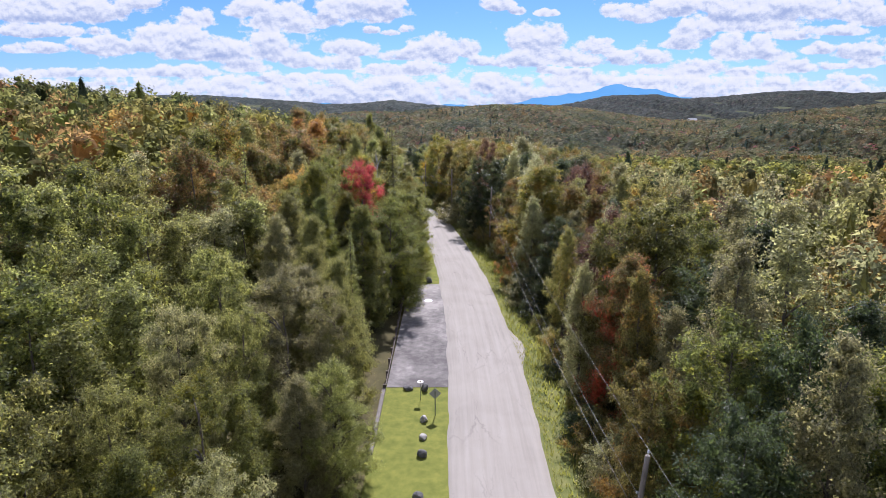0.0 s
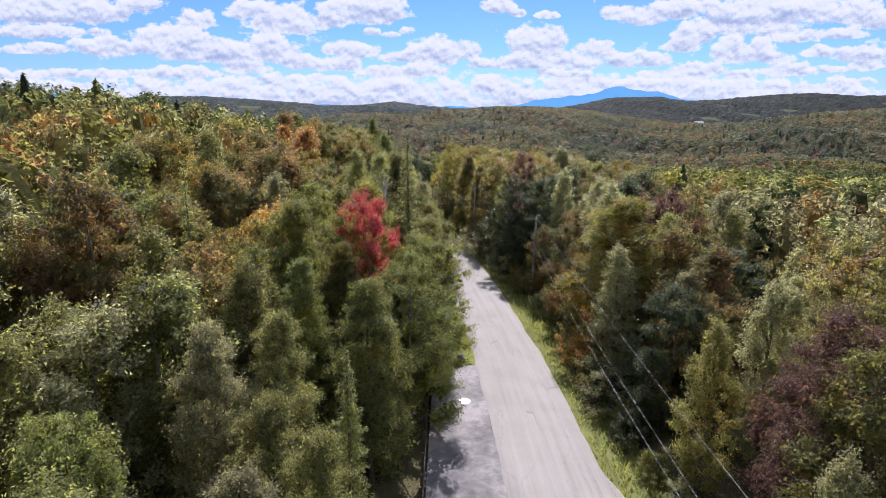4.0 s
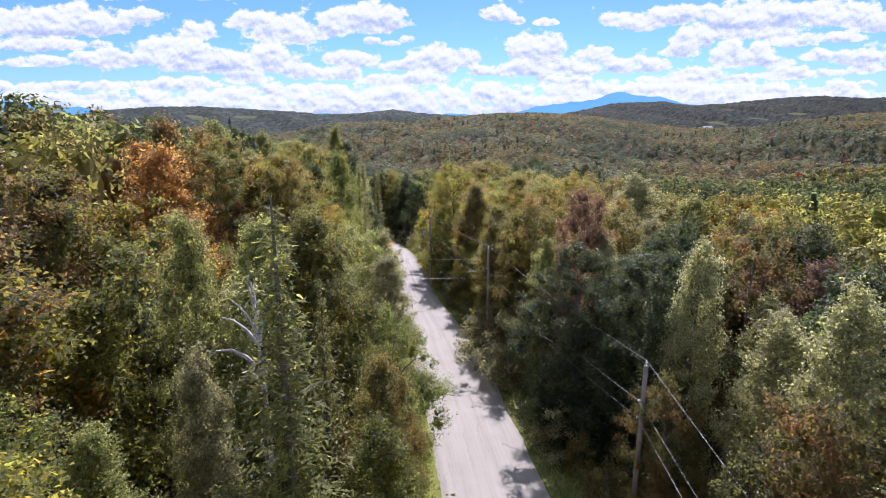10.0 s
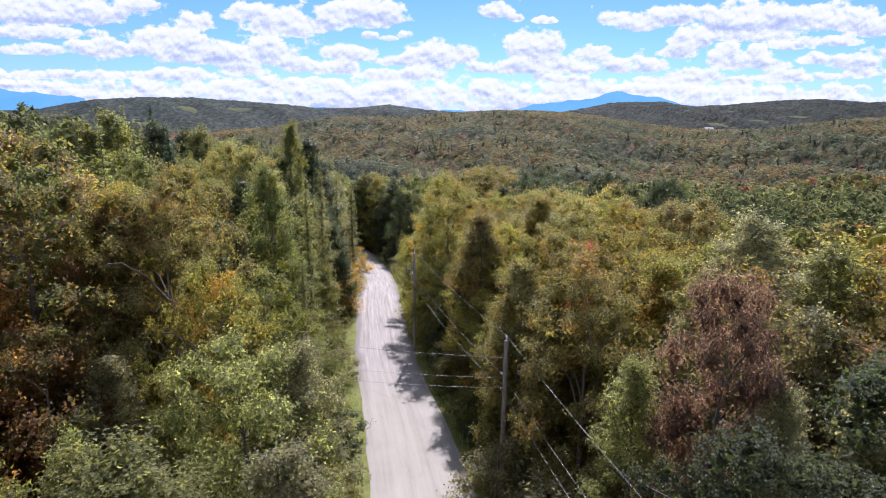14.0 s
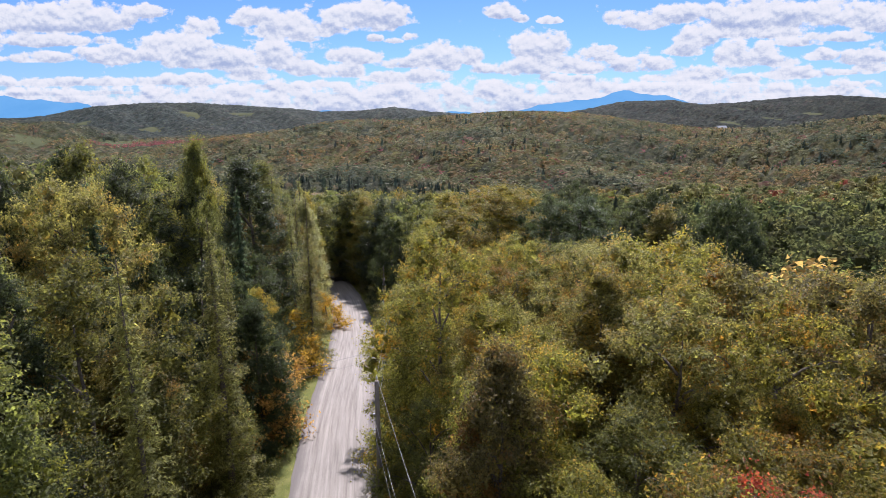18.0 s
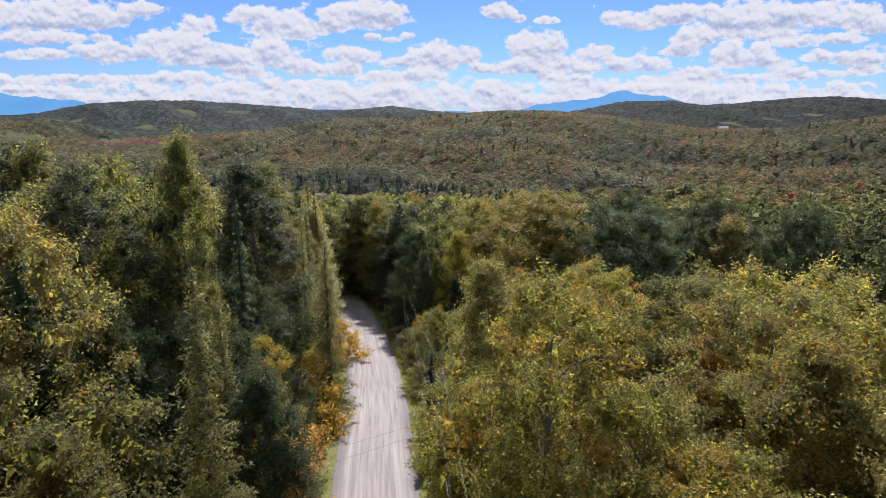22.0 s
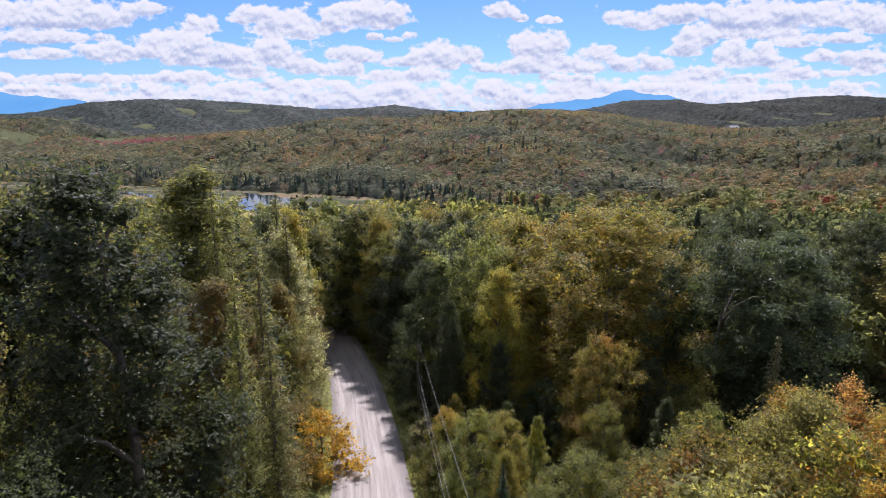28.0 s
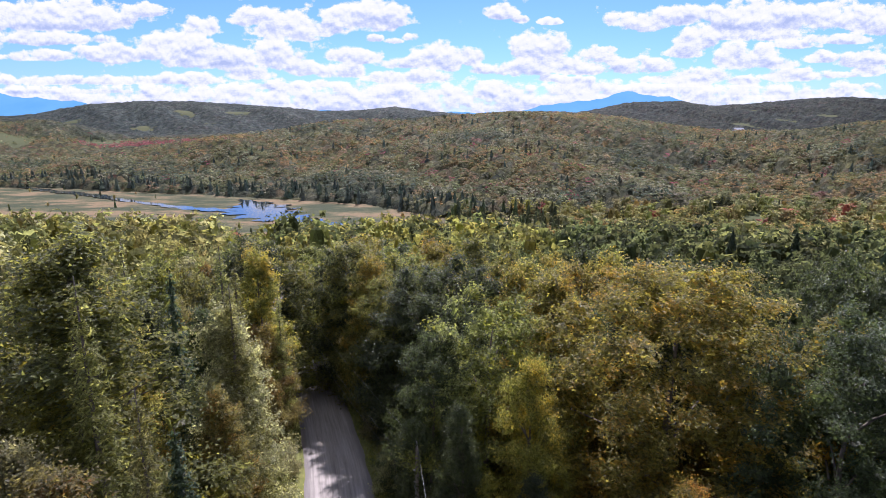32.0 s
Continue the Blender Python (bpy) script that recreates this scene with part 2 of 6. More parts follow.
def leaf_material(name, colour, spread=0.5, through=0.58, gloss=0.36, accent=None, share=0.0):
    """Leaves: each leaf and each tree a little different; light shines through them."""
    mat, g, bsdf, out, pos = base_material(name)
    geo = g.n("ShaderNodeNewGeometry")
    info = g.n("ShaderNodeObjectInfo")
    leaf = geo.outputs["Random Per Island"]
    dark = tuple(c * (1 - spread) for c in colour)
    light = tuple(c * (1 + spread) for c in colour)
    col = g.mix(leaf, dark, light)
    if accent:
        patch = g.noise(pos, 0.45, 2.0)
        pick = g.m("MULTIPLY", g.m("SUBTRACT", g.m("ADD", patch, g.m("MULTIPLY", leaf, 0.25)), 0.85 - share), 5.0, clamp=True)
        col = g.mix(pick, col, accent)
    spray = g.noise(pos, 9.0, 4.0, 0.8)
    col = g.mix(1.0, col, g.ramp(spray, [(0.36, (0.66, 0.66, 0.66)), (0.5, (1.0, 1.0, 1.0)), (0.64, (1.5, 1.5, 1.5))]), "MULTIPLY")
    bump(g, bsdf, spray, 1.0, 0.12)
    hsv = g.n("ShaderNodeHueSaturation")
    g.link(g.m("ADD", 0.485, g.m("MULTIPLY", info.outputs["Random"], 0.03)), hsv.inputs["Hue"])
    g.link(g.m("ADD", 0.78, g.m("MULTIPLY", info.outputs["Random"], 0.45)), hsv.inputs["Value"])
    g.link(col, hsv.inputs["Color"])
    g.link(hsv.outputs[0], bsdf.inputs["Base Color"])
    bsdf.inputs["Roughness"].default_value = gloss
    bsdf.inputs["Specular IOR Level"].default_value = 0.5
    tr = g.n("ShaderNodeBsdfTranslucent")
    g.link(g.mix(1.0, hsv.outputs[0], (1.74, 1.63, 1.02), "MULTIPLY"), tr.inputs[0])
    mixed = g.n("ShaderNodeMixShader")
    mixed.inputs[0].default_value = through
    g.link(bsdf.outputs[0], mixed.inputs[1])
    g.link(tr.outputs[0], mixed.inputs[2])
    g.link(mixed.outputs[0], out.inputs[0])
    return mat


def woods_material(name, through=0.58, crowns=0.0):
    """Joined woods: the colour of each tree is stored with its points."""
    mat, g, bsdf, out, pos = base_material(name)
    at = g.n("ShaderNodeAttribute")
    at.attribute_name = "tint"
    leaf = g.n("ShaderNodeNewGeometry").outputs["Random Per Island"]
    grain = g.noise(pos, 0.55 if crowns else 2.2, 6.0, 0.85)
    f = g.m("ADD", g.m("MULTIPLY", leaf, 0.5), g.m("MULTIPLY", grain, 1.1))
    col = g.mix(1.0, at.outputs["Color"], g.ramp(g.m("MULTIPLY", f, 0.7), [(0.36, (0.55, 0.55, 0.55)), (0.72, (1.55, 1.55, 1.55))]), "MULTIPLY")
    g.link(col, bsdf.inputs["Base Color"])
    bsdf.inputs["Roughness"].default_value = 0.8
    bsdf.inputs["Specular IOR Level"].default_value = 0.1
    if crowns:
        # crowns as small domes, each with its own tone
        vor = g.n("ShaderNodeTexVoronoi")
        g.link(pos, vor.inputs["Vector"])
        vor.inputs["Scale"].default_value = 1 / crowns
        tone = g.n("ShaderNodeSeparateColor")
        g.link(vor.outputs["Color"], tone.inputs[0])
        col = g.mix(1.0, col, g.ramp(tone.outputs[0], [(0.0, (0.62, 0.66, 0.62)), (0.6, (1.0, 1.0, 1.0)), (1.0, (1.4, 1.34, 1.15))]), "MULTIPLY")
        g.link(col, bsdf.inputs["Base Color"])
        bump(g, bsdf, g.m("ADD", g.m("MULTIPLY", vor.outputs["Distance"], -1.0), g.m("MULTIPLY", grain, 1.6)), 1.0, crowns * .7)
    else:
        bump(g, bsdf, grain, 0.8, 0.7)
    tr = g.n("ShaderNodeBsdfTranslucent")
    g.link(g.mix(1.0, col, (1.52, 1.42, 1.08), "MULTIPLY"), tr.inputs[0])
    mixed = g.n("ShaderNodeMixShader")
    mixed.inputs[0].default_value = through
    g.link(bsdf.outputs[0], mixed.inputs[1])
    g.link(tr.outputs[0], mixed.inputs[2])
    g.link(mixed.outputs[0], out.inputs[0])
    return mat


TINT = {
    "dark green": (0.060, 0.080, 0.034), "green": (0.150, 0.166, 0.058), "light green": (0.226, 0.238, 0.096),
    "yellow-green": (0.205, 0.205, 0.047), "yellow": (0.46, 0.34, 0.05), "orange": (0.36, 0.22, 0.07),
    "rust": (0.265, 0.170, 0.075), "red": (0.34, 0.062, 0.095), "silver-green": (0.262, 0.262, 0.155),
    "maroon": (0.135, 0.080, 0.066), "needle": (0.070, 0.105, 0.065), "larch": (0.212, 0.222, 0.080), "olive": (0.205, 0.195, 0.070),
    "golden green": (0.215, 0.210, 0.052), "red-tipped": (0.19, 0.17, 0.07),
}
LEAF = {k: leaf_material(k.replace(" ", "_") + "_leaves", c) for k, c in TINT.items()}
LEAF["olive"] = leaf_material("olive_leaves", TINT["olive"], through=0.54, accent=(0.29, 0.18, 0.05), share=0.19)
LEAF["yellow-green"] = leaf_material("yellow_green_leaves", TINT["yellow-green"], through=0.56, accent=(0.36, 0.21, 0.04), share=0.20)
LEAF["golden green"] = leaf_material("golden_green_leaves", TINT["golden green"], through=0.54, accent=(0.36, 0.25, 0.04), share=0.22)
LEAF["red-tipped"] = leaf_material("red_tipped_leaves", TINT["red-tipped"], accent=(0.46, 0.10, 0.06), share=0.27)
LEAF["red"] = leaf_material("red_leaves", TINT["red"], accent=(0.20, 0.10, 0.03), share=0.22)
LEAF["green"] = leaf_material("green_leaves", TINT["green"], accent=(0.20, 0.19, 0.03), share=0.2)
LEAF["rust"] = leaf_material("rust_leaves", TINT["rust"], accent=(0.11, 0.12, 0.04), share=0.34)
LEAF["dark green"] = leaf_material("dark_green_leaves", TINT["dark green"], through=0.46)
LEAF["silver-green"] = leaf_material("silver_green_leaves", TINT["silver-green"], spread=0.4, through=0.58, gloss=0.34)
LEAF["light green"] = leaf_material("light_green_leaves", TINT["light green"], through=0.58)
BARK = surface("bark", (0.07, 0.055, 0.045), (0.2, 0.17, 0.14), 3.0, 0.9, 22.0, relief=0.8)
PALE_BARK = surface("pale_bark", (0.25, 0.24, 0.22), (0.5, 0.48, 0.45), 2.0, 0.8, 18.0, relief=0.5)
POLE_WOOD = surface("weathered_pole_wood", (0.16, 0.13, 0.11), (0.33, 0.29, 0.25), 1.5, 0.85, 30.0, relief=0.5)
WIRE = surface("wire", (0.20, 0.20, 0.21), (0.34, 0.34, 0.35), 2.0, 0.5, 30.0, metallic=0.3)
STEEL = surface("galvanised_steel", (0.35, 0.36, 0.37), (0.55, 0.56, 0.57), 3.0, 0.45, 40.0, metallic=0.7)
CERAMIC = surface("glazed_ceramic", (0.6, 0.6, 0.58), (0.75, 0.75, 0.74), 8.0, 0.2, 60.0)
ROCK = surface("rock", (0.05, 0.05, 0.05), (0.17, 0.165, 0.16), 3.0, 0.9, 24.0, relief=0.9, depth=0.05)
WOODS = woods_material("woods_foliage")
HILLS = woods_material("hill_foliage", 0.25, 5.6)
HILL_TREES = woods_material("hill_crown_foliage", 0.30)

def ground_material():
    mat, g, bsdf, out, pos = base_material("forest_floor")
    sep = g.n("ShaderNodeSeparateXYZ")
    g.link(pos, sep.inputs[0])
    a, b = g.noise(pos, 0.4, 5.0, 0.6), g.noise(pos, 6.0, 3.0, 0.6)
    f = g.m("ADD", g.m("MULTIPLY", a, 0.65), g.m("MULTIPLY", b, 0.35))
    litter = g.ramp(f, [(0.32, (0.05, 0.05, 0.022)), (0.68, (0.13, 0.11, 0.055))])
    patch = g.noise(pos, 0.012, 5.0, 0.6)
    low = g.mix(g.m("MULTIPLY", g.m("SUBTRACT", patch, 0.35), 3.0, clamp=True), (0.075, 0.09, 0.04), (0.11, 0.11, 0.05))
    low = g.mix(g.noise(pos, 0.15, 4.0, 0.7), low, (0.055, 0.065, 0.03))
    far = g.m("MULTIPLY", g.m("SUBTRACT", sep.outputs[1], 330.0), 0.02, clamp=True)
    sedge_f = g.noise(g.xyz(g.m("MULTIPLY", sep.outputs[0], 0.45), sep.outputs[1], 0.0), 0.045, 7.0, 0.7)
    sedge = g.ramp(sedge_f, [(0.43, (0.045, 0.055, 0.03)), (0.50, (0.085, 0.085, 0.045)), (0.58, (0.19, 0.135, 0.078)), (0.68, (0.11, 0.10, 0.05))])
    wet = g.m("MULTIPLY", g.m("SUBTRACT", -33.2, sep.outputs[2]), 1.0, clamp=True)
    col = g.mix(wet, g.mix(far, litter, low), sedge)
    g.link(col, bsdf.inputs["Base Color"])
    bsdf.inputs["Roughness"].default_value = 0.95
    bsdf.inputs["Specular IOR Level"].default_value = 0.08
    bump(g, bsdf, f, 0.7, 0.2)
    return mat


FOREST_FLOOR = ground_material()
LAWN = surface("mown_grass", (0.095, 0.118, 0.026), (0.215, 0.220, 0.050), 1.3, 0.95, 26.0, relief=0.8, depth=0.05, sheen=0.08)
VERGE = surface("verge_grass", (0.075, 0.10, 0.026), (0.21, 0.205, 0.075), 0.9, 0.95, 14.0, relief=0.7, depth=0.06, sheen=0.08)
BLADE = leaf_material("grass_blades", (0.21, 0.22, 0.06), spread=0.4, through=0.5, gloss=0.6)

# ---- the lie of the land ----
ROAD_Z = np.array([(-400, .9), (30, .9), (50, .8), (75, .5), (100, .4), (118, .2), (130, -.2), (150, -.8), (160, -1.4), (172, -3), (181, -4.5),
                   (193, -6.2), (210, -8.5), (235, -11), (300, -17), (360, -25.5), (430, -34), (480, -35), (9000, -35)])
ROAD_X = np.array([(-400, 1.2), (30, 1.2), (48, 1.45), (60, 1.2), (75, .6), (91, -.9), (98, -1.7), (105, -2.5), (118, -4.3), (129, -6.2), (142, -9.0),
                   (160, -11.5), (176, -13.2), (192, -15.5), (212, -19.6), (221, -22.4), (232, -25.8), (245, -30), (270, -40), (330, -68)])
ROAD_W = np.array([(-400, 3.1), (115, 3.1), (142, 2.75), (400, 2.75)])


def soft(y, table, span=5.0):
    """A table read off smoothly."""
    return sum(np.interp(np.asarray(y, float) + d * span, table[:, 0], table[:, 1]) for d in (-1, -.5, 0, .5, 1)) / 5


def road_x(y):
    return soft(y, ROAD_X)


def road_z(y):
    return soft(y, ROAD_Z)


def road_w(y):
    return np.interp(y, ROAD_W[:, 0], ROAD_W[:, 1])


FAR_EYE = (-10.5, 168.0, 21.8)
TILT_S, TILT_C = math.sin(radians(13.05)), math.cos(radians(13.05))


def ridge(points):
    """A skyline given in 1568ths of the width: for each bearing (sideways over ahead) its rise over ahead."""
    out = []
    for px, py in points:
        a, b = (px - 784) / 1040, (441 - py) / 1040
        fw = TILT_C + b * TILT_S
        out.append((a / fw, (b * TILT_C - TILT_S) / fw))
    return np.array(out)


CENTRAL = ridge([(-400, 300), (150, 285), (240, 262), (300, 252), (400, 238), (500, 227), (560, 214), (620, 210), (700, 209), (760, 207), (820, 201),
                 (900, 196), (960, 196), (1040, 199), (1100, 207), (1180, 219), (1260, 229), (1350, 230), (1430, 228), (1500, 218), (1568, 211), (1900, 180)])
BACK = ridge([(-300, 206), (0, 206), (60, 201), (100, 192), (150, 184), (250, 179), (340, 179), (400, 184), (500, 190), (560, 196), (620, 196),
              (690, 189), (760, 197), (820, 202), (980, 204), (1050, 193), (1110, 181), (1200, 179), (1250, 187), (1320, 184), (1420, 174), (1490, 171),
              (1568, 177), (1900, 168)])
SPUR = ridge([(-300, 200), (0, 208), (60, 211), (150, 225), (210, 238), (260, 258), (330, 300), (1900, 300)])
BLUE = ridge([(-400, 190), (-60, 168), (0, 166), (30, 173), (80, 175), (150, 183), (170, 215), (520, 215), (540, 194), (600, 198), (640, 199), (900, 199), (940, 191),
              (990, 181), (1040, 179), (1070, 170), (1098, 162), (1130, 166), (1190, 175), (1240, 188), (1300, 196), (1900, 200)])
FOOT = np.array([(-1.2, 470), (-.7, 445), (-.33, 392), (-.14, 362), (.015, 300), (.2, 262), (.75, 235), (1.2, 230)])
CREST = np.array([(-1.2, 640), (-.5, 680), (-.25, 850), (0, 1050), (.2, 1050), (.45, 900), (.75, 760), (1.2, 700)])


def smooth01(s):
    s = np.clip(s, 0, 1)
    return s * s * (3 - 2 * s)


def ground(x, y):
    """Height of the ground."""
    x, y = np.asarray(x, float), np.asarray(y, float)
    rx = road_x(y)
    z = road_z(y)
    left = np.maximum(0, rx - 10 - x)
    right = np.maximum(0, x - rx - 9)
    z = z + 17 * (1 - np.exp(-left / 55)) * np.interp(y, [-50, 40, 75, 115, 165, 205, 235, 330], [.46, .46, .52, .78, 1.1, .35, .12, 0])
    z = z - 7 * (1 - np.exp(-right / 110)) * np.interp(y, [0, 250, 400], [1, 1, 0])
    away = np.minimum(left, 60) + np.minimum(right, 60)
    z = z + np.minimum(away / 20, 1) * 0.5 * np.sin(x * .13 + 1.3 * np.sin(y * .07)) * np.cos(y * .11)
    ahead = np.maximum(y - FAR_EYE[1], 1.0)
    u = np.clip((x - FAR_EYE[0]) / ahead, -1.6, 1.6)
    wave = 9 * np.sin(x * .017 + 2 + .8 * np.sin(y * .008)) * np.sin(y * .012) + 5 * np.sin(x * .041 + y * .03)

    def hill(profile, foot, crest, tall):
        top = FAR_EYE[2] + crest * np.interp(u, profile[:, 0], profile[:, 1]) - tall
        s = (ahead - foot) / (crest - foot)
        up = np.where(s < 1, np.clip(s, 0, 1) ** 0.8 * 0.25 + smooth01(s) * 0.75, 1 - 0.55 * smooth01((s - 1) / 0.8))
        return -35 + np.where(ahead > foot, (top + 35) * up + wave * np.clip(s * 3, 0, 1) * np.clip((1 - s) * 3, 0, 1), 0)

    crest = np.interp(u, CREST[:, 0], CREST[:, 1])
    far = hill(CENTRAL, np.interp(u, FOOT[:, 0], FOOT[:, 1]), crest, 9)
    far = np.maximum(far, hill(SPUR, 800, 1150, 9))
    far = np.maximum(far, hill(BACK, 1150, 1800, 9))
    far = np.where(ahead > 100, far, -100)
    return np.maximum(z, far)


def mesh_from(name, verts, faces_flat, sizes, mats, smooth=False):
    """A mesh from arrays: points, corner indices, corners a face."""
    me = bpy.data.meshes.new(name)
    verts, faces_flat, sizes = np.asarray(verts, np.float32), np.asarray(faces_flat, np.int32), np.asarray(sizes, np.int32)
    me.vertices.add(len(verts))
    me.vertices.foreach_set("co", verts.ravel())
    me.loops.add(len(faces_flat))
    me.loops.foreach_set("vertex_index", faces_flat)
    me.polygons.add(len(sizes))
    me.polygons.foreach_set("loop_start", np.concatenate(([0], np.cumsum(sizes)[:-1])).astype(np.int32))
    me.polygons.foreach_set("loop_total", sizes)
    if smooth:
        me.polygons.foreach_set("use_smooth", np.ones(len(sizes), bool))
    me.update(calc_edges=True)
    for m in mats:
        me.materials.append(m)
    return me


def grid_mesh(name, xs, ys, zfun, mat, smooth=True):
    X, Y = np.meshgrid(xs, ys)
    Z = zfun(X, Y)
    n, m = X.shape
    i = (np.arange(n - 1)[:, None] * m + np.arange(m - 1)[None]).ravel()
    quads = np.stack([i, i + 1, i + m + 1, i + m], 1)
    return mesh_from(name, np.stack([X, Y, Z], -1).reshape(-1, 3), quads.ravel(), np.full(len(quads), 4), [mat], smooth)


def part(name, data, parent, label="", mat=None):
    """Links a mesh (or bmesh with a material) as one part under a thing or part."""
    if isinstance(data, bmesh.types.BMesh):
        me = bpy.data.meshes.new(name)
        data.to_mesh(me)
        data.free()
        me.materials.append(mat)
        data = me
    ob = new(name, data)
    ob.parent = parent
    if label:
        ob["label"] = label
    return ob


def thing(name, m, label, category, group="", kind=""):
    ob = new(name)
    ob.matrix_world = m
    return tagged(ob, label, category, group, kind)


# ground sheet: fine near the road, coarse far off
xs = np.unique(np.concatenate([np.linspace(-4200, -500, 30), np.linspace(-500, -90, 42), np.arange(-90, 90.1, 3.0), np.linspace(90, 600, 48), np.linspace(600, 4200, 30)]))
ys = np.unique(np.concatenate([np.linspace(-1500, -20, 14), np.arange(-20, 300, 3.0), np.linspace(300, 700, 60), np.linspace(700, 2000, 60), np.linspace(2000, 4700, 12)]))


def sheet(X, Y):
    dip = 0.35 * np.clip(1 - (np.abs(X - road_x(Y) + 0.8) - 9) / 3, 0, 1) * (Y < 330)
    return ground(X, Y) - dip


land = tagged(new("ground", grid_mesh("ground", xs, ys, sheet, FOREST_FLOOR)), "leaf-strewn forest ground under the trees", "ground", kind="structure")


# ---- road, driveway, lawn, verge ----
def road_material():
    mat, g, bsdf, out, pos = base_material("bleached_road")
    at = g.n("ShaderNodeAttribute")
    at.attribute_name = "across"
    s = at.outputs["Fac"]
    sep = g.n("ShaderNodeSeparateXYZ")
    g.link(pos, sep.inputs[0])
    along = sep.outputs[1]
    streak = g.noise(g.xyz(g.m("MULTIPLY", s, 2.2), g.m("MULTIPLY", along, 0.06), 0.0), 1.0, 6.0, 0.65)
    blotch = g.noise(pos, 0.35, 4.0, 0.6)
    grit = g.noise(pos, 60.0, 2.0, 0.7)
    f = g.m("ADD", g.m("ADD", g.m("MULTIPLY", streak, 0.55), g.m("MULTIPLY", blotch, 0.3)), g.m("MULTIPLY", grit, 0.15))
    paved = g.ramp(f, [(0.30, (0.215, 0.198, 0.174)), (0.50, (0.290, 0.268, 0.236)), (0.70, (0.345, 0.322, 0.286))])
    # cracks along the wheel tracks, sealed and unsealed
    wob = g.noise(pos, 0.8, 4.0, 0.6)
    cv = g.xyz(g.m("ADD", g.m("MULTIPLY", s, 0.75), g.m("MULTIPLY", wob, 1.1)), g.m("MULTIPLY", along, 0.10), 0.0)
    vor = g.n("ShaderNodeTexVoronoi")
    vor.feature = "DISTANCE_TO_EDGE"
    vor.inputs["Scale"].default_value = 1.0
    g.link(cv, vor.inputs["Vector"])
    crack = g.m("SUBTRACT", 1.0, g.m("MULTIPLY", vor.outputs["Distance"], 55.0, clamp=True))
    crack = g.m("MULTIPLY", crack, g.m("MULTIPLY", g.m("SUBTRACT", g.noise(pos, 0.12, 2.0), 0.42), 3.5, clamp=True))
    paved = g.mix(g.m("MULTIPLY", crack, 0.65), paved, (0.13, 0.115, 0.11))
    ruts = g.noise(g.xyz(g.m("MULTIPLY", s, 3.0), g.m("MULTIPLY", along, 0.10), 3.0), 1.0, 7.0, 0.7)
    fg = g.m("ADD", g.m("MULTIPLY", ruts, 0.7), g.m("MULTIPLY", grit, 0.3))
    gravel = g.ramp(fg, [(0.36, (0.170, 0.154, 0.140)), (0.51, (0.285, 0.262, 0.242)), (0.64, (0.385, 0.358, 0.33))])
    # loose darker gravel at the sides of the unpaved part
    side = g.m("MULTIPLY", g.m("SUBTRACT", g.m("ADD", g.m("ABSOLUTE", s), g.m("MULTIPLY", blotch, 1.2)), 2.5), 1.6, clamp=True)
    gravel = g.mix(g.m("MULTIPLY", side, 0.75), gravel, (0.17, 0.155, 0.15))
    turn = g.m("MULTIPLY", g.m("SUBTRACT", g.m("ADD", along, g.m("MULTIPLY", blotch, 10.0)), 138.0), 0.12, clamp=True)
    g.link(g.mix(turn, paved, gravel), bsdf.inputs["Base Color"])
    bsdf.inputs["Roughness"].default_value = 0.9
    bsdf.inputs["Specular IOR Level"].default_value = 0.2
    bump(g, bsdf, g.m("ADD", g.m("MULTIPLY", ruts, 0.5), grit), 0.5, 0.02)
    return mat


def strip(name, y0, y1, step, s_of, z_of, mat):
    """A sheet along the road: s_of(y) gives the places across, z_of(s, y) the height over the road's level."""
    yy = np.arange(y0, y1 + step / 2, step)
    S = np.array([s_of(v) for v in yy])
    Y = np.repeat(yy[:, None], S.shape[1], 1)
    X = S + road_x(Y)
    Z = road_z(Y) + z_of(S, Y)
    n, m = S.shape
    i = (np.arange(n - 1)[:, None] * m + np.arange(m - 1)[None]).ravel()
    quads = np.stack([i, i + 1, i + m + 1, i + m], 1)
    me = mesh_from(name, np.stack([X, Y, Z], -1).reshape(-1, 3), quads.ravel(), np.full(len(quads), 4), [mat], True)
    a = me.attributes.new("across", "FLOAT", "POINT")
    a.data.foreach_set("value", S.ravel().astype(np.float32))
    return me


rg = np.random.default_rng(5)
RAG = soft(np.arange(-60, 400, 1.0), np.stack([np.arange(-60, 400, 1.0), rg.uniform(-.16, .16, 460)], 1), 0.8)


def rag(y, k=0):
    return float(np.interp(y + k, np.arange(-60, 400), RAG))


def right_bulge(y):
    return 0.9 * math.exp(-((y - 54) / 3.5) ** 2)


def road_across(y):
    w = float(road_w(y))
    a, b = -w + rag(y), w + rag(y, 37) + right_bulge(y)
    return [a - .12, a] + list(np.linspace(a, b, 11)[1:-1]) + [b, b + .12]


def road_height(s, y):
    w = road_w(y) + .3
    z = 0.06 * (1 - (s / w) ** 2)
    z[:, 0] -= .09
    z[:, -1] -= .09
    return z + 0.02


tagged(new("road", strip("road", -40, 330, 1.0, road_across, road_height, road_material())),
       "sun-bleached cracked rural road turning to gravel", "road", kind="structure")

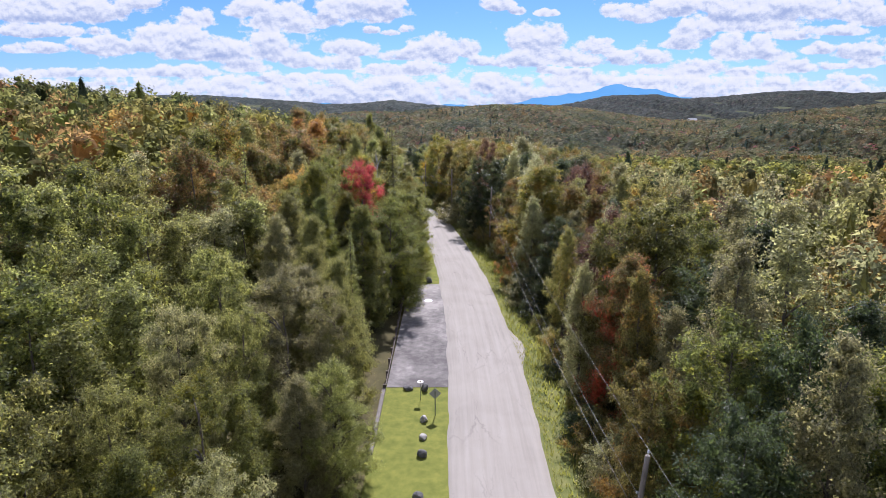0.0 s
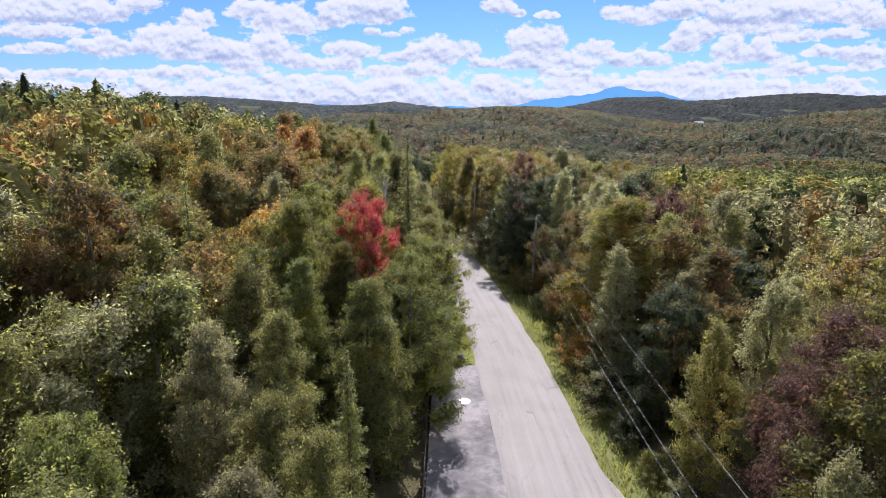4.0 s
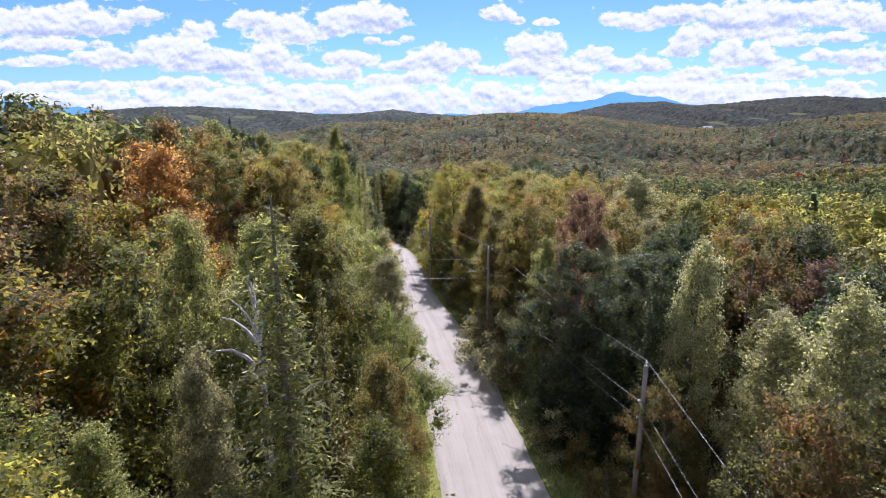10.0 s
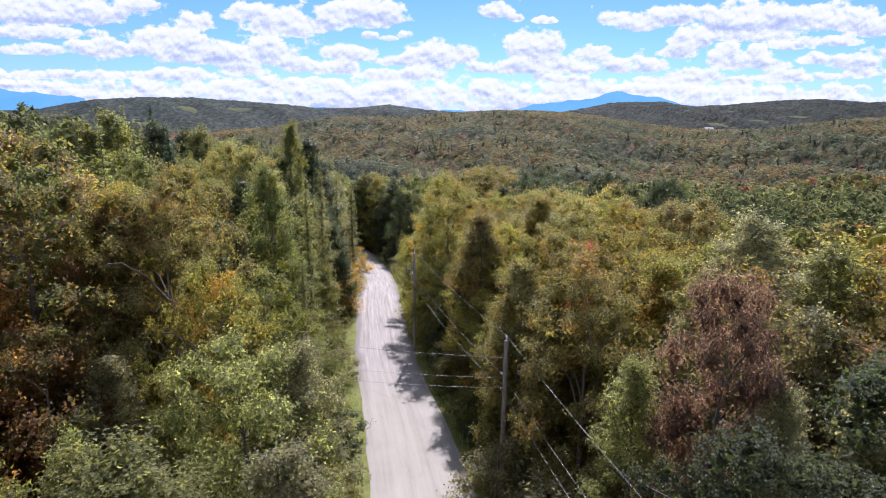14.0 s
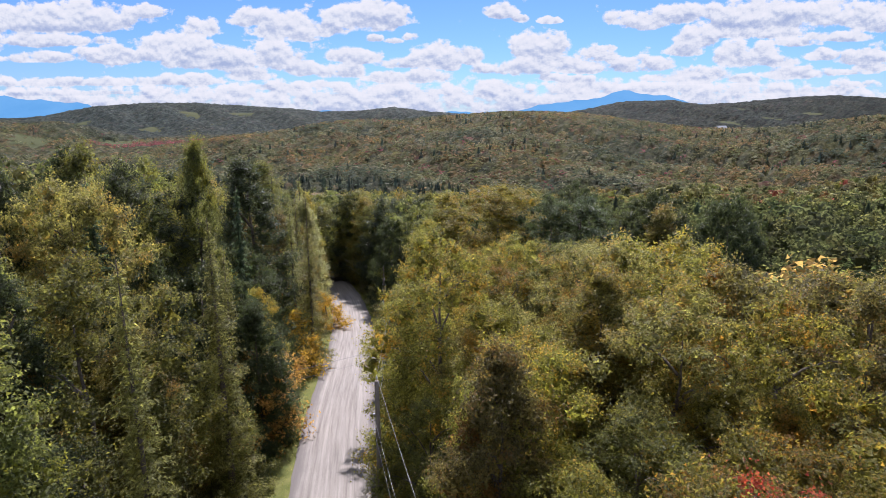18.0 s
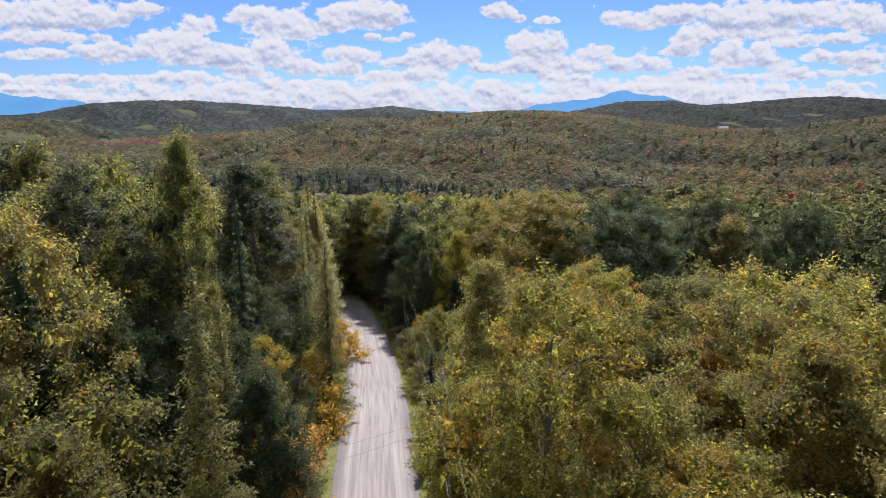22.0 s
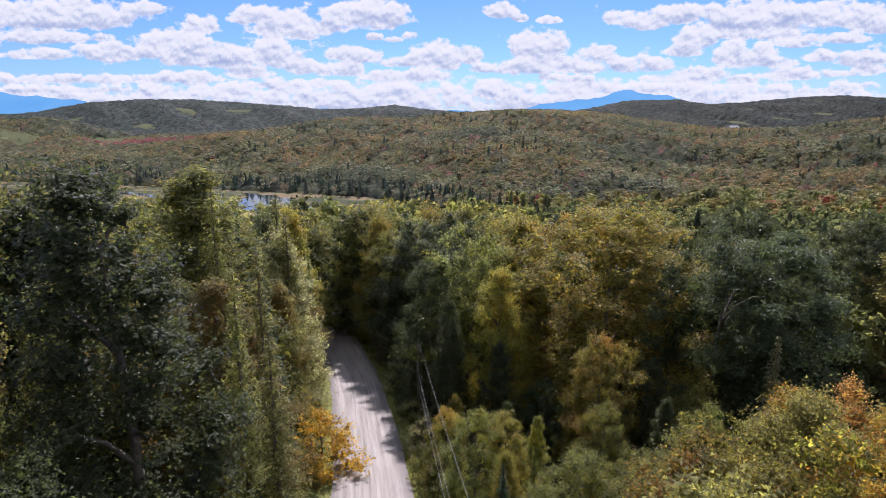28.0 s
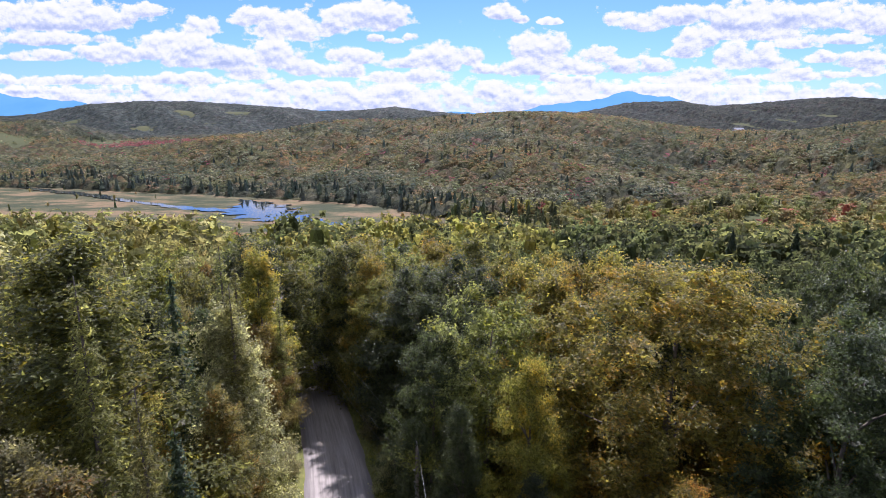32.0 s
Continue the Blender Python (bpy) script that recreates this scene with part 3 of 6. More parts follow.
# strip of rough grass along both sides
tagged(new("verge_east", strip("verge_east", -40, 240, 1.5, lambda y: [float(road_w(y)) - .3 + d for d in (0, .5, 1.2, 2.2, 3.2, 4.2)],
                               lambda s, y: -0.02 - 0.10 * np.clip(s - road_w(y), 0, 5), VERGE)), "uneven sunlit verge of rough grass beside the road", "verge", kind="structure")
tagged(new("verge_west", strip("verge_west", 74, 240, 1.5, lambda y: [-float(road_w(y)) + .3 - d for d in (3.6, 2.8, 2.0, 1.0, .4, 0)],
                               lambda s, y: -0.02 - 0.08 * np.clip(-s - road_w(y), 0, 5), VERGE)), "narrow grassy verge beside the road", "verge", kind="structure")
tagged(new("lawn", strip("lawn", 4, 45.4, 1.5, lambda y: list(np.linspace(-6.9 - float(road_x(y)), -float(road_w(y)) + .1, 6)),
                         lambda s, y: -0.01 + 0 * s, LAWN)), "bright mown grass beside the road", "lawn", kind="structure")
tagged(new("lawn_far", strip("lawn_far", 74.4, 112, 1.5, lambda y: list(np.linspace(-float(road_w(y)) - 3.4 + max(0, (y - 92)) * .11, -float(road_w(y)) + .1, 4)),
                             lambda s, y: 0.0 + 0 * s, LAWN)), "strip of bright mown grass beside the road", "lawn", kind="structure")


def driveway_material():
    mat, g, bsdf, out, pos = base_material("patched_asphalt")
    sep = g.n("ShaderNodeSeparateXYZ")
    g.link(pos, sep.inputs[0])
    a = g.noise(pos, 0.28, 4.0, 0.6)
    b = g.noise(pos, 1.6, 5.0, 0.65)
    grit = g.noise(pos, 50.0, 2.0, 0.7)
    wear = g.m("MULTIPLY", g.m("SUBTRACT", sep.outputs[1], 47.0), 0.05)
    f = g.m("ADD", g.m("ADD", g.m("MULTIPLY", a, 0.5), g.m("MULTIPLY", b, 0.35)), g.m("ADD", g.m("MULTIPLY", grit, 0.1), g.m("MULTIPLY", g.m("MINIMUM", wear, 0.9), 0.14)))
    g.link(g.ramp(f, [(0.42, (0.10, 0.092, 0.088)), (0.55, (0.185, 0.172, 0.162)), (0.66, (0.30, 0.28, 0.262))]), bsdf.inputs["Base Color"])
    bsdf.inputs["Roughness"].default_value = 0.88
    bsdf.inputs["Specular IOR Level"].default_value = 0.2
    bump(g, bsdf, grit, 0.5, 0.01)
    return mat


tagged(new("driveway", strip("driveway", 45.4, 74.2, 1.2, lambda y: list(np.linspace(-6.7 + (y - 45) * .01 - float(road_x(y)), -float(road_w(y)) + .05, 6)),
                             lambda s, y: 0.012 + 0 * s, driveway_material())), "grey patched asphalt pull-off joined to the road", "driveway", kind="structure")


# ---- trees ----
def tube(path, radii, sides=6):
    """Points and quads of a tapered tube along a path."""
    path, radii = np.asarray(path, float), np.asarray(radii, float)
    d = np.gradient(path, axis=0)
    d /= np.linalg.norm(d, axis=1)[:, None] + 1e-9
    ref = np.where(np.abs(d[:, 2:3]) > .9, np.array([[1., 0, 0]]), np.array([[0, 0, 1.]]))
    a = np.cross(d, ref)
    a /= np.linalg.norm(a, axis=1)[:, None]
    b = np.cross(d, a)
    ang = np.linspace(0, 2 * np.pi, sides, endpoint=False)
    ring = path[:, None] + radii[:, None, None] * (np.cos(ang)[None, :, None] * a[:, None] + np.sin(ang)[None, :, None] * b[:, None])
    n = len(path)
    i, j = np.meshgrid(np.arange(n - 1), np.arange(sides), indexing="ij")
    k = (j + 1) % sides
    quads = np.stack([i * sides + j, i * sides + k, (i + 1) * sides + k, (i + 1) * sides + j], -1).reshape(-1, 4)
    return ring.reshape(-1, 3), quads


def join_tubes(tubes):
    V, F, o = [], [], 0
    for v, f in tubes:
        V.append(v)
        F.append(f + o)
        o += len(v)
    return np.concatenate(V), np.concatenate(F)


def leaf_tris(at, out, length, width, r, lie=0.4, rough=.30):
    """One pointed leaf (a triangle) at each place: it faces outwards and up, and hangs a little."""
    n = len(at)
    nor = out * (1 - lie) + np.array([0, 0, lie]) + r.normal(0, rough, (n, 3))
    nor /= np.linalg.norm(nor, axis=1)[:, None] + 1e-9
    tip = np.cross(nor, r.normal(0, 1, (n, 3)))
    tip /= np.linalg.norm(tip, axis=1)[:, None] + 1e-9
    tip = tip + out * .5
    tip[:, 2] -= .2
    tip /= np.linalg.norm(tip, axis=1)[:, None] + 1e-9
    side = np.cross(tip, nor)
    side /= np.linalg.norm(side, axis=1)[:, None] + 1e-9
    ln = length * r.uniform(.65, 1.35, (n, 1))
    w = width * r.uniform(.7, 1.3, (n, 1))
    base = at - tip * ln * .4
    return np.stack([base - side * w * .5, base + side * w * .5, at + tip * ln * .6], 1).reshape(-1, 3)


def shape_round(h):          # crown radius against height, 0 base to 1 top
    return np.sqrt(np.clip(1 - (np.abs(h - .42) / .60) ** 2.3, 0, 1))


def shape_column(h):
    return np.clip(1 - (np.abs(h - .30) / .72) ** 1.7, 0, 1) ** .8


def shape_cone(h):
    return np.clip(1 - h, 0, 1) ** .85 * .95 + .05


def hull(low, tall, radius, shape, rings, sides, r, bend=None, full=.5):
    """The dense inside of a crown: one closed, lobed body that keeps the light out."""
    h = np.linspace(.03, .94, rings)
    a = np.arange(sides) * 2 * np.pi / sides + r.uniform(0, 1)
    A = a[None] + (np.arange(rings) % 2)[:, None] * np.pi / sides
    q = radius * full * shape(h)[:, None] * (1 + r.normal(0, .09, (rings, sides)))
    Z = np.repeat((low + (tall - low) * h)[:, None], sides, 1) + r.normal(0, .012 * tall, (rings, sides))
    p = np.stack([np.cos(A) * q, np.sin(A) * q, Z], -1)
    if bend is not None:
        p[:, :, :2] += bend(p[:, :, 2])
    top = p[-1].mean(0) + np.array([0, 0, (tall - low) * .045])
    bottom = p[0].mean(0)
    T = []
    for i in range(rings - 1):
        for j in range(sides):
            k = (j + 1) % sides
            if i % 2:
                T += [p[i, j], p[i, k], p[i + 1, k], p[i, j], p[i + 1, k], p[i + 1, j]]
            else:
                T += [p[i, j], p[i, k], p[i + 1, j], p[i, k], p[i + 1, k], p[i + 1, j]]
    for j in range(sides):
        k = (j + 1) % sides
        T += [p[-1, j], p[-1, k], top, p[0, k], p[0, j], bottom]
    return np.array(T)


def broadleaf(seed, tall, radius, low, shape, clumps, per, clump_r, leaf, loose=0.0, lie=0.4, twigs=6, core=.62, rise=.0):
    """Trunk and crown of a broad-leaved tree, standing on the origin: lobes of leaves on the outside of the crown, each with a dense heart."""
    r = np.random.default_rng(seed)
    i = np.arange(clumps)
    hh = ((i + r.uniform(.2, .8, clumps)) / clumps) ** .86
    ang = i * 2.39996 + r.normal(0, .35, clumps)
    inner = r.uniform(0, 1, clumps) < .14
    rad = radius * shape(hh) * np.where(inner, r.uniform(.1, .55, clumps), r.uniform(.56, 1.12, clumps))
    lump = 1 + .16 * np.sin(ang * 2 + r.uniform(0, 6)) + .13 * np.sin(ang * 3 + hh * 5 + r.uniform(0, 6))
    c = np.stack([np.cos(ang) * rad * lump, np.sin(ang) * rad * lump, low + (tall - low) * hh - clump_r * .45 + r.normal(0, .22, clumps)], 1)
    lean = r.normal(0, .03, 2) * tall
    bend = lambda z: np.stack([lean[0] * (np.maximum(z, 0) / tall) ** 1.5, lean[1] * (np.maximum(z, 0) / tall) ** 1.5], -1)
    c[:, :2] += bend(c[:, 2])
    size = clump_r * r.uniform(.6, 1.35, clumps) * (1.12 - .45 * hh)
    n = r.poisson(per * (size / size.mean()) ** 1.8)
    which = np.repeat(i, n)
    d = r.normal(0, 1, (len(which), 3))
    d[:, 2] = np.where(r.uniform(0, 1, len(d)) < .72, np.abs(d[:, 2]), d[:, 2]) + .12
    d[:, :2] += np.stack([np.cos(ang), np.sin(ang)], 1)[which] * .4
    d /= np.linalg.norm(d, axis=1)[:, None]
    # sprays: leaves gather on shoots that stick out of the lobe
    shoots = 7
    sd = r.normal(0, 1, (clumps, shoots, 3))
    sd[..., 2] = np.abs(sd[..., 2]) + .35 + rise
    sd[..., :2] += (np.stack([np.cos(ang), np.sin(ang)], 1) * .5)[:, None]
    sd /= np.linalg.norm(sd, axis=2)[..., None]
    pick = r.uniform(0, 1, len(which)) < .45
    spray = sd[which, r.integers(0, shoots, len(which))]
    along = r.uniform(.45, 1.55 + loose, (len(which), 1))
    rr = np.where(pick[:, None], along, r.uniform(.72, 1.04 + loose, (len(which), 1)))
    way = np.where(pick[:, None], spray + r.normal(0, .13, (len(which), 3)), d)
    p = c[which] + way * rr * size[which][:, None] * np.array([1.0, 1.0, .9])
    crown_out = c[which] - np.array([0, 0, low + (tall - low) * .3])
    crown_out[:, :2] -= bend(c[which][:, 2])
    crown_out /= np.linalg.norm(crown_out, axis=1)[:, None] + 1e-9
    out = d * .75 + crown_out * .25
    out /= np.linalg.norm(out, axis=1)[:, None] + 1e-9
    crown = leaf_tris(p, out, leaf, leaf * .80, r, lie, .36)
    heart = np.zeros((0, 3))
    if core:
        w2 = np.repeat(i, 26)
        e = r.normal(0, 1, (len(w2), 3))
        e /= np.linalg.norm(e, axis=1)[:, None]
        at = c[w2] * np.array([.95, .95, 1]) + e * (size[w2] * r.uniform(.1, core + .1, len(w2)))[:, None]
        heart = leaf_tris(at, e, size[w2][:, None] * .50, size[w2][:, None] * .42, r, .1)
    z = np.linspace(0, tall * .88, 7)
    trunk_r = .010 * tall + .02
    stem = np.concatenate([bend(z) + r.normal(0, .05, (7, 2)), z[:, None]], 1)
    tubes = [tube(stem, np.linspace(trunk_r * 1.25, .03, 7), 6)]
    for k in range(twigs):
        j = r.integers(0, clumps)
        tip = c[j]
        z0 = max(low * .6, tip[2] - r.uniform(.3, .5) * np.hypot(tip[0], tip[1]) - .8)
        root = np.array([*bend(np.array(z0)), z0])
        t = np.linspace(0, 1, 4)[:, None]
        path = root + (tip - root) * t
        path[:, 2] += .25 * np.sin(t[:, 0] * np.pi) * np.hypot(*(tip - root)[:2])
        tubes.append(tube(path, np.linspace(trunk_r * .45, .02, 4), 4))
    return join_tubes(tubes), (crown, heart)


def conifer(seed, tall, radius, low, whorls, per, leaf, droop=.28, airy=0.0):
    r = np.random.default_rng(seed)
    P, O = [], []
    tubes = [tube(np.stack([np.zeros(6), np.zeros(6), np.linspace(0, tall, 6)], 1), np.linspace(.012 * tall + .03, .015, 6), 7)]
    for w in range(whorls):
        h = w / whorls
        z = low + (tall - low) * h ** .92 + r.uniform(-.1, .1)
        reach = radius * shape_cone(h) * r.uniform(.75, 1.15)
        for b in range(int(r.integers(5, 8))):
            a = r.uniform(0, 2 * np.pi)
            ln = reach * r.uniform(.7, 1.1)
            n = max(3, int(per * ln / radius))
            t = np.sort(r.uniform(.12, 1, n))
            dirn = np.array([np.cos(a), np.sin(a)])
            x = dirn * (t * ln)[:, None]
            wid = .30 * ln * (1 - t) + .10
            sidev = np.array([-dirn[1], dirn[0]]) * (r.uniform(-1, 1, n) * wid)[:, None]
            zz = z - droop * ln * t ** 1.4 + (.10 * ln * t ** 3 if droop > .2 else 0) - np.abs(r.normal(0, .06 + airy * .1, n))
            P.append(np.concatenate([x + sidev, zz[:, None]], 1))
            o = np.concatenate([np.repeat(dirn[None], n, 0) + sidev * 1.2, np.full((n, 1), -.25)], 1)
            O.append(o / np.linalg.norm(o, axis=1)[:, None])
    P, O = np.concatenate(P), np.concatenate(O)
    crown = leaf_tris(P, O, leaf, leaf * (.42 - .1 * airy), r, .75)
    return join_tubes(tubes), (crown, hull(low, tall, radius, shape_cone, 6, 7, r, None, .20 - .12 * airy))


def tri_mesh(name, v, mat):
    return mesh_from(name, v, np.arange(len(v)), np.full(len(v) // 3, 3), [mat])


SPECIES = {}


def species(key, trunk_crown, bark, tall):
    (tv, tf), (leaves, inner) = trunk_crown
    me = tri_mesh(key + "_crown", np.concatenate([leaves, inner]), LEAF["green"])
    SPECIES[key] = (mesh_from(key + "_trunk", tv, tf.ravel(), np.full(len(tf), 4), [bark], True), me, tall)


# the fine-leaved forms stand beside the flight, the lighter ones farther off
for i, (rad, form) in enumerate([(3.1, shape_round), (2.6, shape_column), (3.5, shape_round)]):
    species(f"maple_fine_{i}", broadleaf(12 + i, 14, rad, 1.0, form, 112, 400, .86, .108, .10, .15, 8, .62), BARK, 14)
    species(f"maple_full_{i}", broadleaf(10 + i, 14, rad, 1.0, form, 90, 270, .95, .145, .10, .15, 6, .62), BARK, 14)
    species(f"maple_light_{i}", broadleaf(20 + i, 14, rad + .1, 1.2, form, 60, 240, 1.12, .19, .1, .15, 2, .64), BARK, 14)
for i in range(2):
    species(f"poplar_fine_{i}", broadleaf(34 + i, 15, 2.15, 1.5, shape_column, 124, 280, .66, .10, .22, .2, 10, .58, .25), BARK, 15)
    species(f"poplar_full_{i}", broadleaf(30 + i, 15, 2.15, 1.5, shape_column, 102, 200, .74, .135, .22, .2, 9, .58, .25), BARK, 15)
    species(f"poplar_light_{i}", broadleaf(40 + i, 15, 2.2, 1.5, shape_column, 66, 170, .86, .18, .2, .2, 3, .6, .2), BARK, 15)
    species(f"spruce_full_{i}", conifer(50 + i, 15, 2.3, .6, 46, 64, .26), BARK, 15)
    species(f"spruce_light_{i}", conifer(60 + i, 15, 2.4, .6, 30, 30, .40), BARK, 15)
    species(f"larch_full_{i}", conifer(70 + i, 16, 2.1, .8, 60, 62, .21, .10, 1.0), BARK, 16)
    species(f"larch_light_{i}", conifer(80 + i, 16, 2.1, .8, 34, 30, .34, .10, 1.0), BARK, 16)
    species(f"shrub_full_{i}", broadleaf(90 + i, 3, 1.5, .1, shape_round, 34, 100, .44, .10, .25, .3, 3, .55), BARK, 3)
species("maple_grand_0", broadleaf(15, 19, 6.4, 1.5, shape_round, 250, 360, 1.15, .15, .08, .15, 10, .64), BARK, 19)
species("poplar_bare_0", broadleaf(33, 15, 2.6, 3.0, shape_column, 80, 26, .55, .13, .8, .35, 34, 0), PALE_BARK, 15)

# the slim pointed variant is a maple too, listed under its own name
NAMES = {"slim_maple": ("slim_maple_tree", "slim birch tree with a {} pointed crown", "tree"), "maple": ("maple_tree", "maple tree with a {} leafy crown", "tree"), "poplar": ("poplar_tree", "slender poplar tree with {} leaves", "tree"),
         "spruce": ("spruce_tree", "dark conical spruce with {} boughs", "tree"), "larch": ("larch_tree", "feathery narrow larch with soft {} needles", "tree"),
         "shrub": ("roadside_shrub", "low {} shrub at the edge of the woods", "shrub")}


def plant(kind, detail, colour, x, y, tall, wide=1.0, seed=0, variant=None, top=False):
    """One tree: an empty at its foot, a trunk and a crown. top: tall is the height of its top, not its own."""
    z = float(ground(x, y)) - .35
    if top:
        tall = tall - z
    n = sum(k.startswith(f"{kind}_{detail}_") for k in SPECIES)
    trunk, crown, own = SPECIES[f"{kind}_{detail}_{(seed if variant is None else variant) % n}"]
    s = tall / own
    name, label, cat = NAMES["slim_maple" if kind == "maple" and trunk.name.endswith("_1_trunk") else kind]
    shown = {"needle": "deep green", "larch": "grey-green"}.get(colour, colour)
    ob = thing(name, Matrix.LocRotScale((x, y, z), Euler((0, 0, seed * 2.399)), (s * wide, s * wide, s)), label.format(shown), cat, f"{name.replace('_', ' ')}s of the woods")
    t, c = part("trunk", trunk, ob), part("crown", crown, ob)
    c.material_slots[0].link = "OBJECT"
    c.material_slots[0].material = LEAF[colour]
    return ob


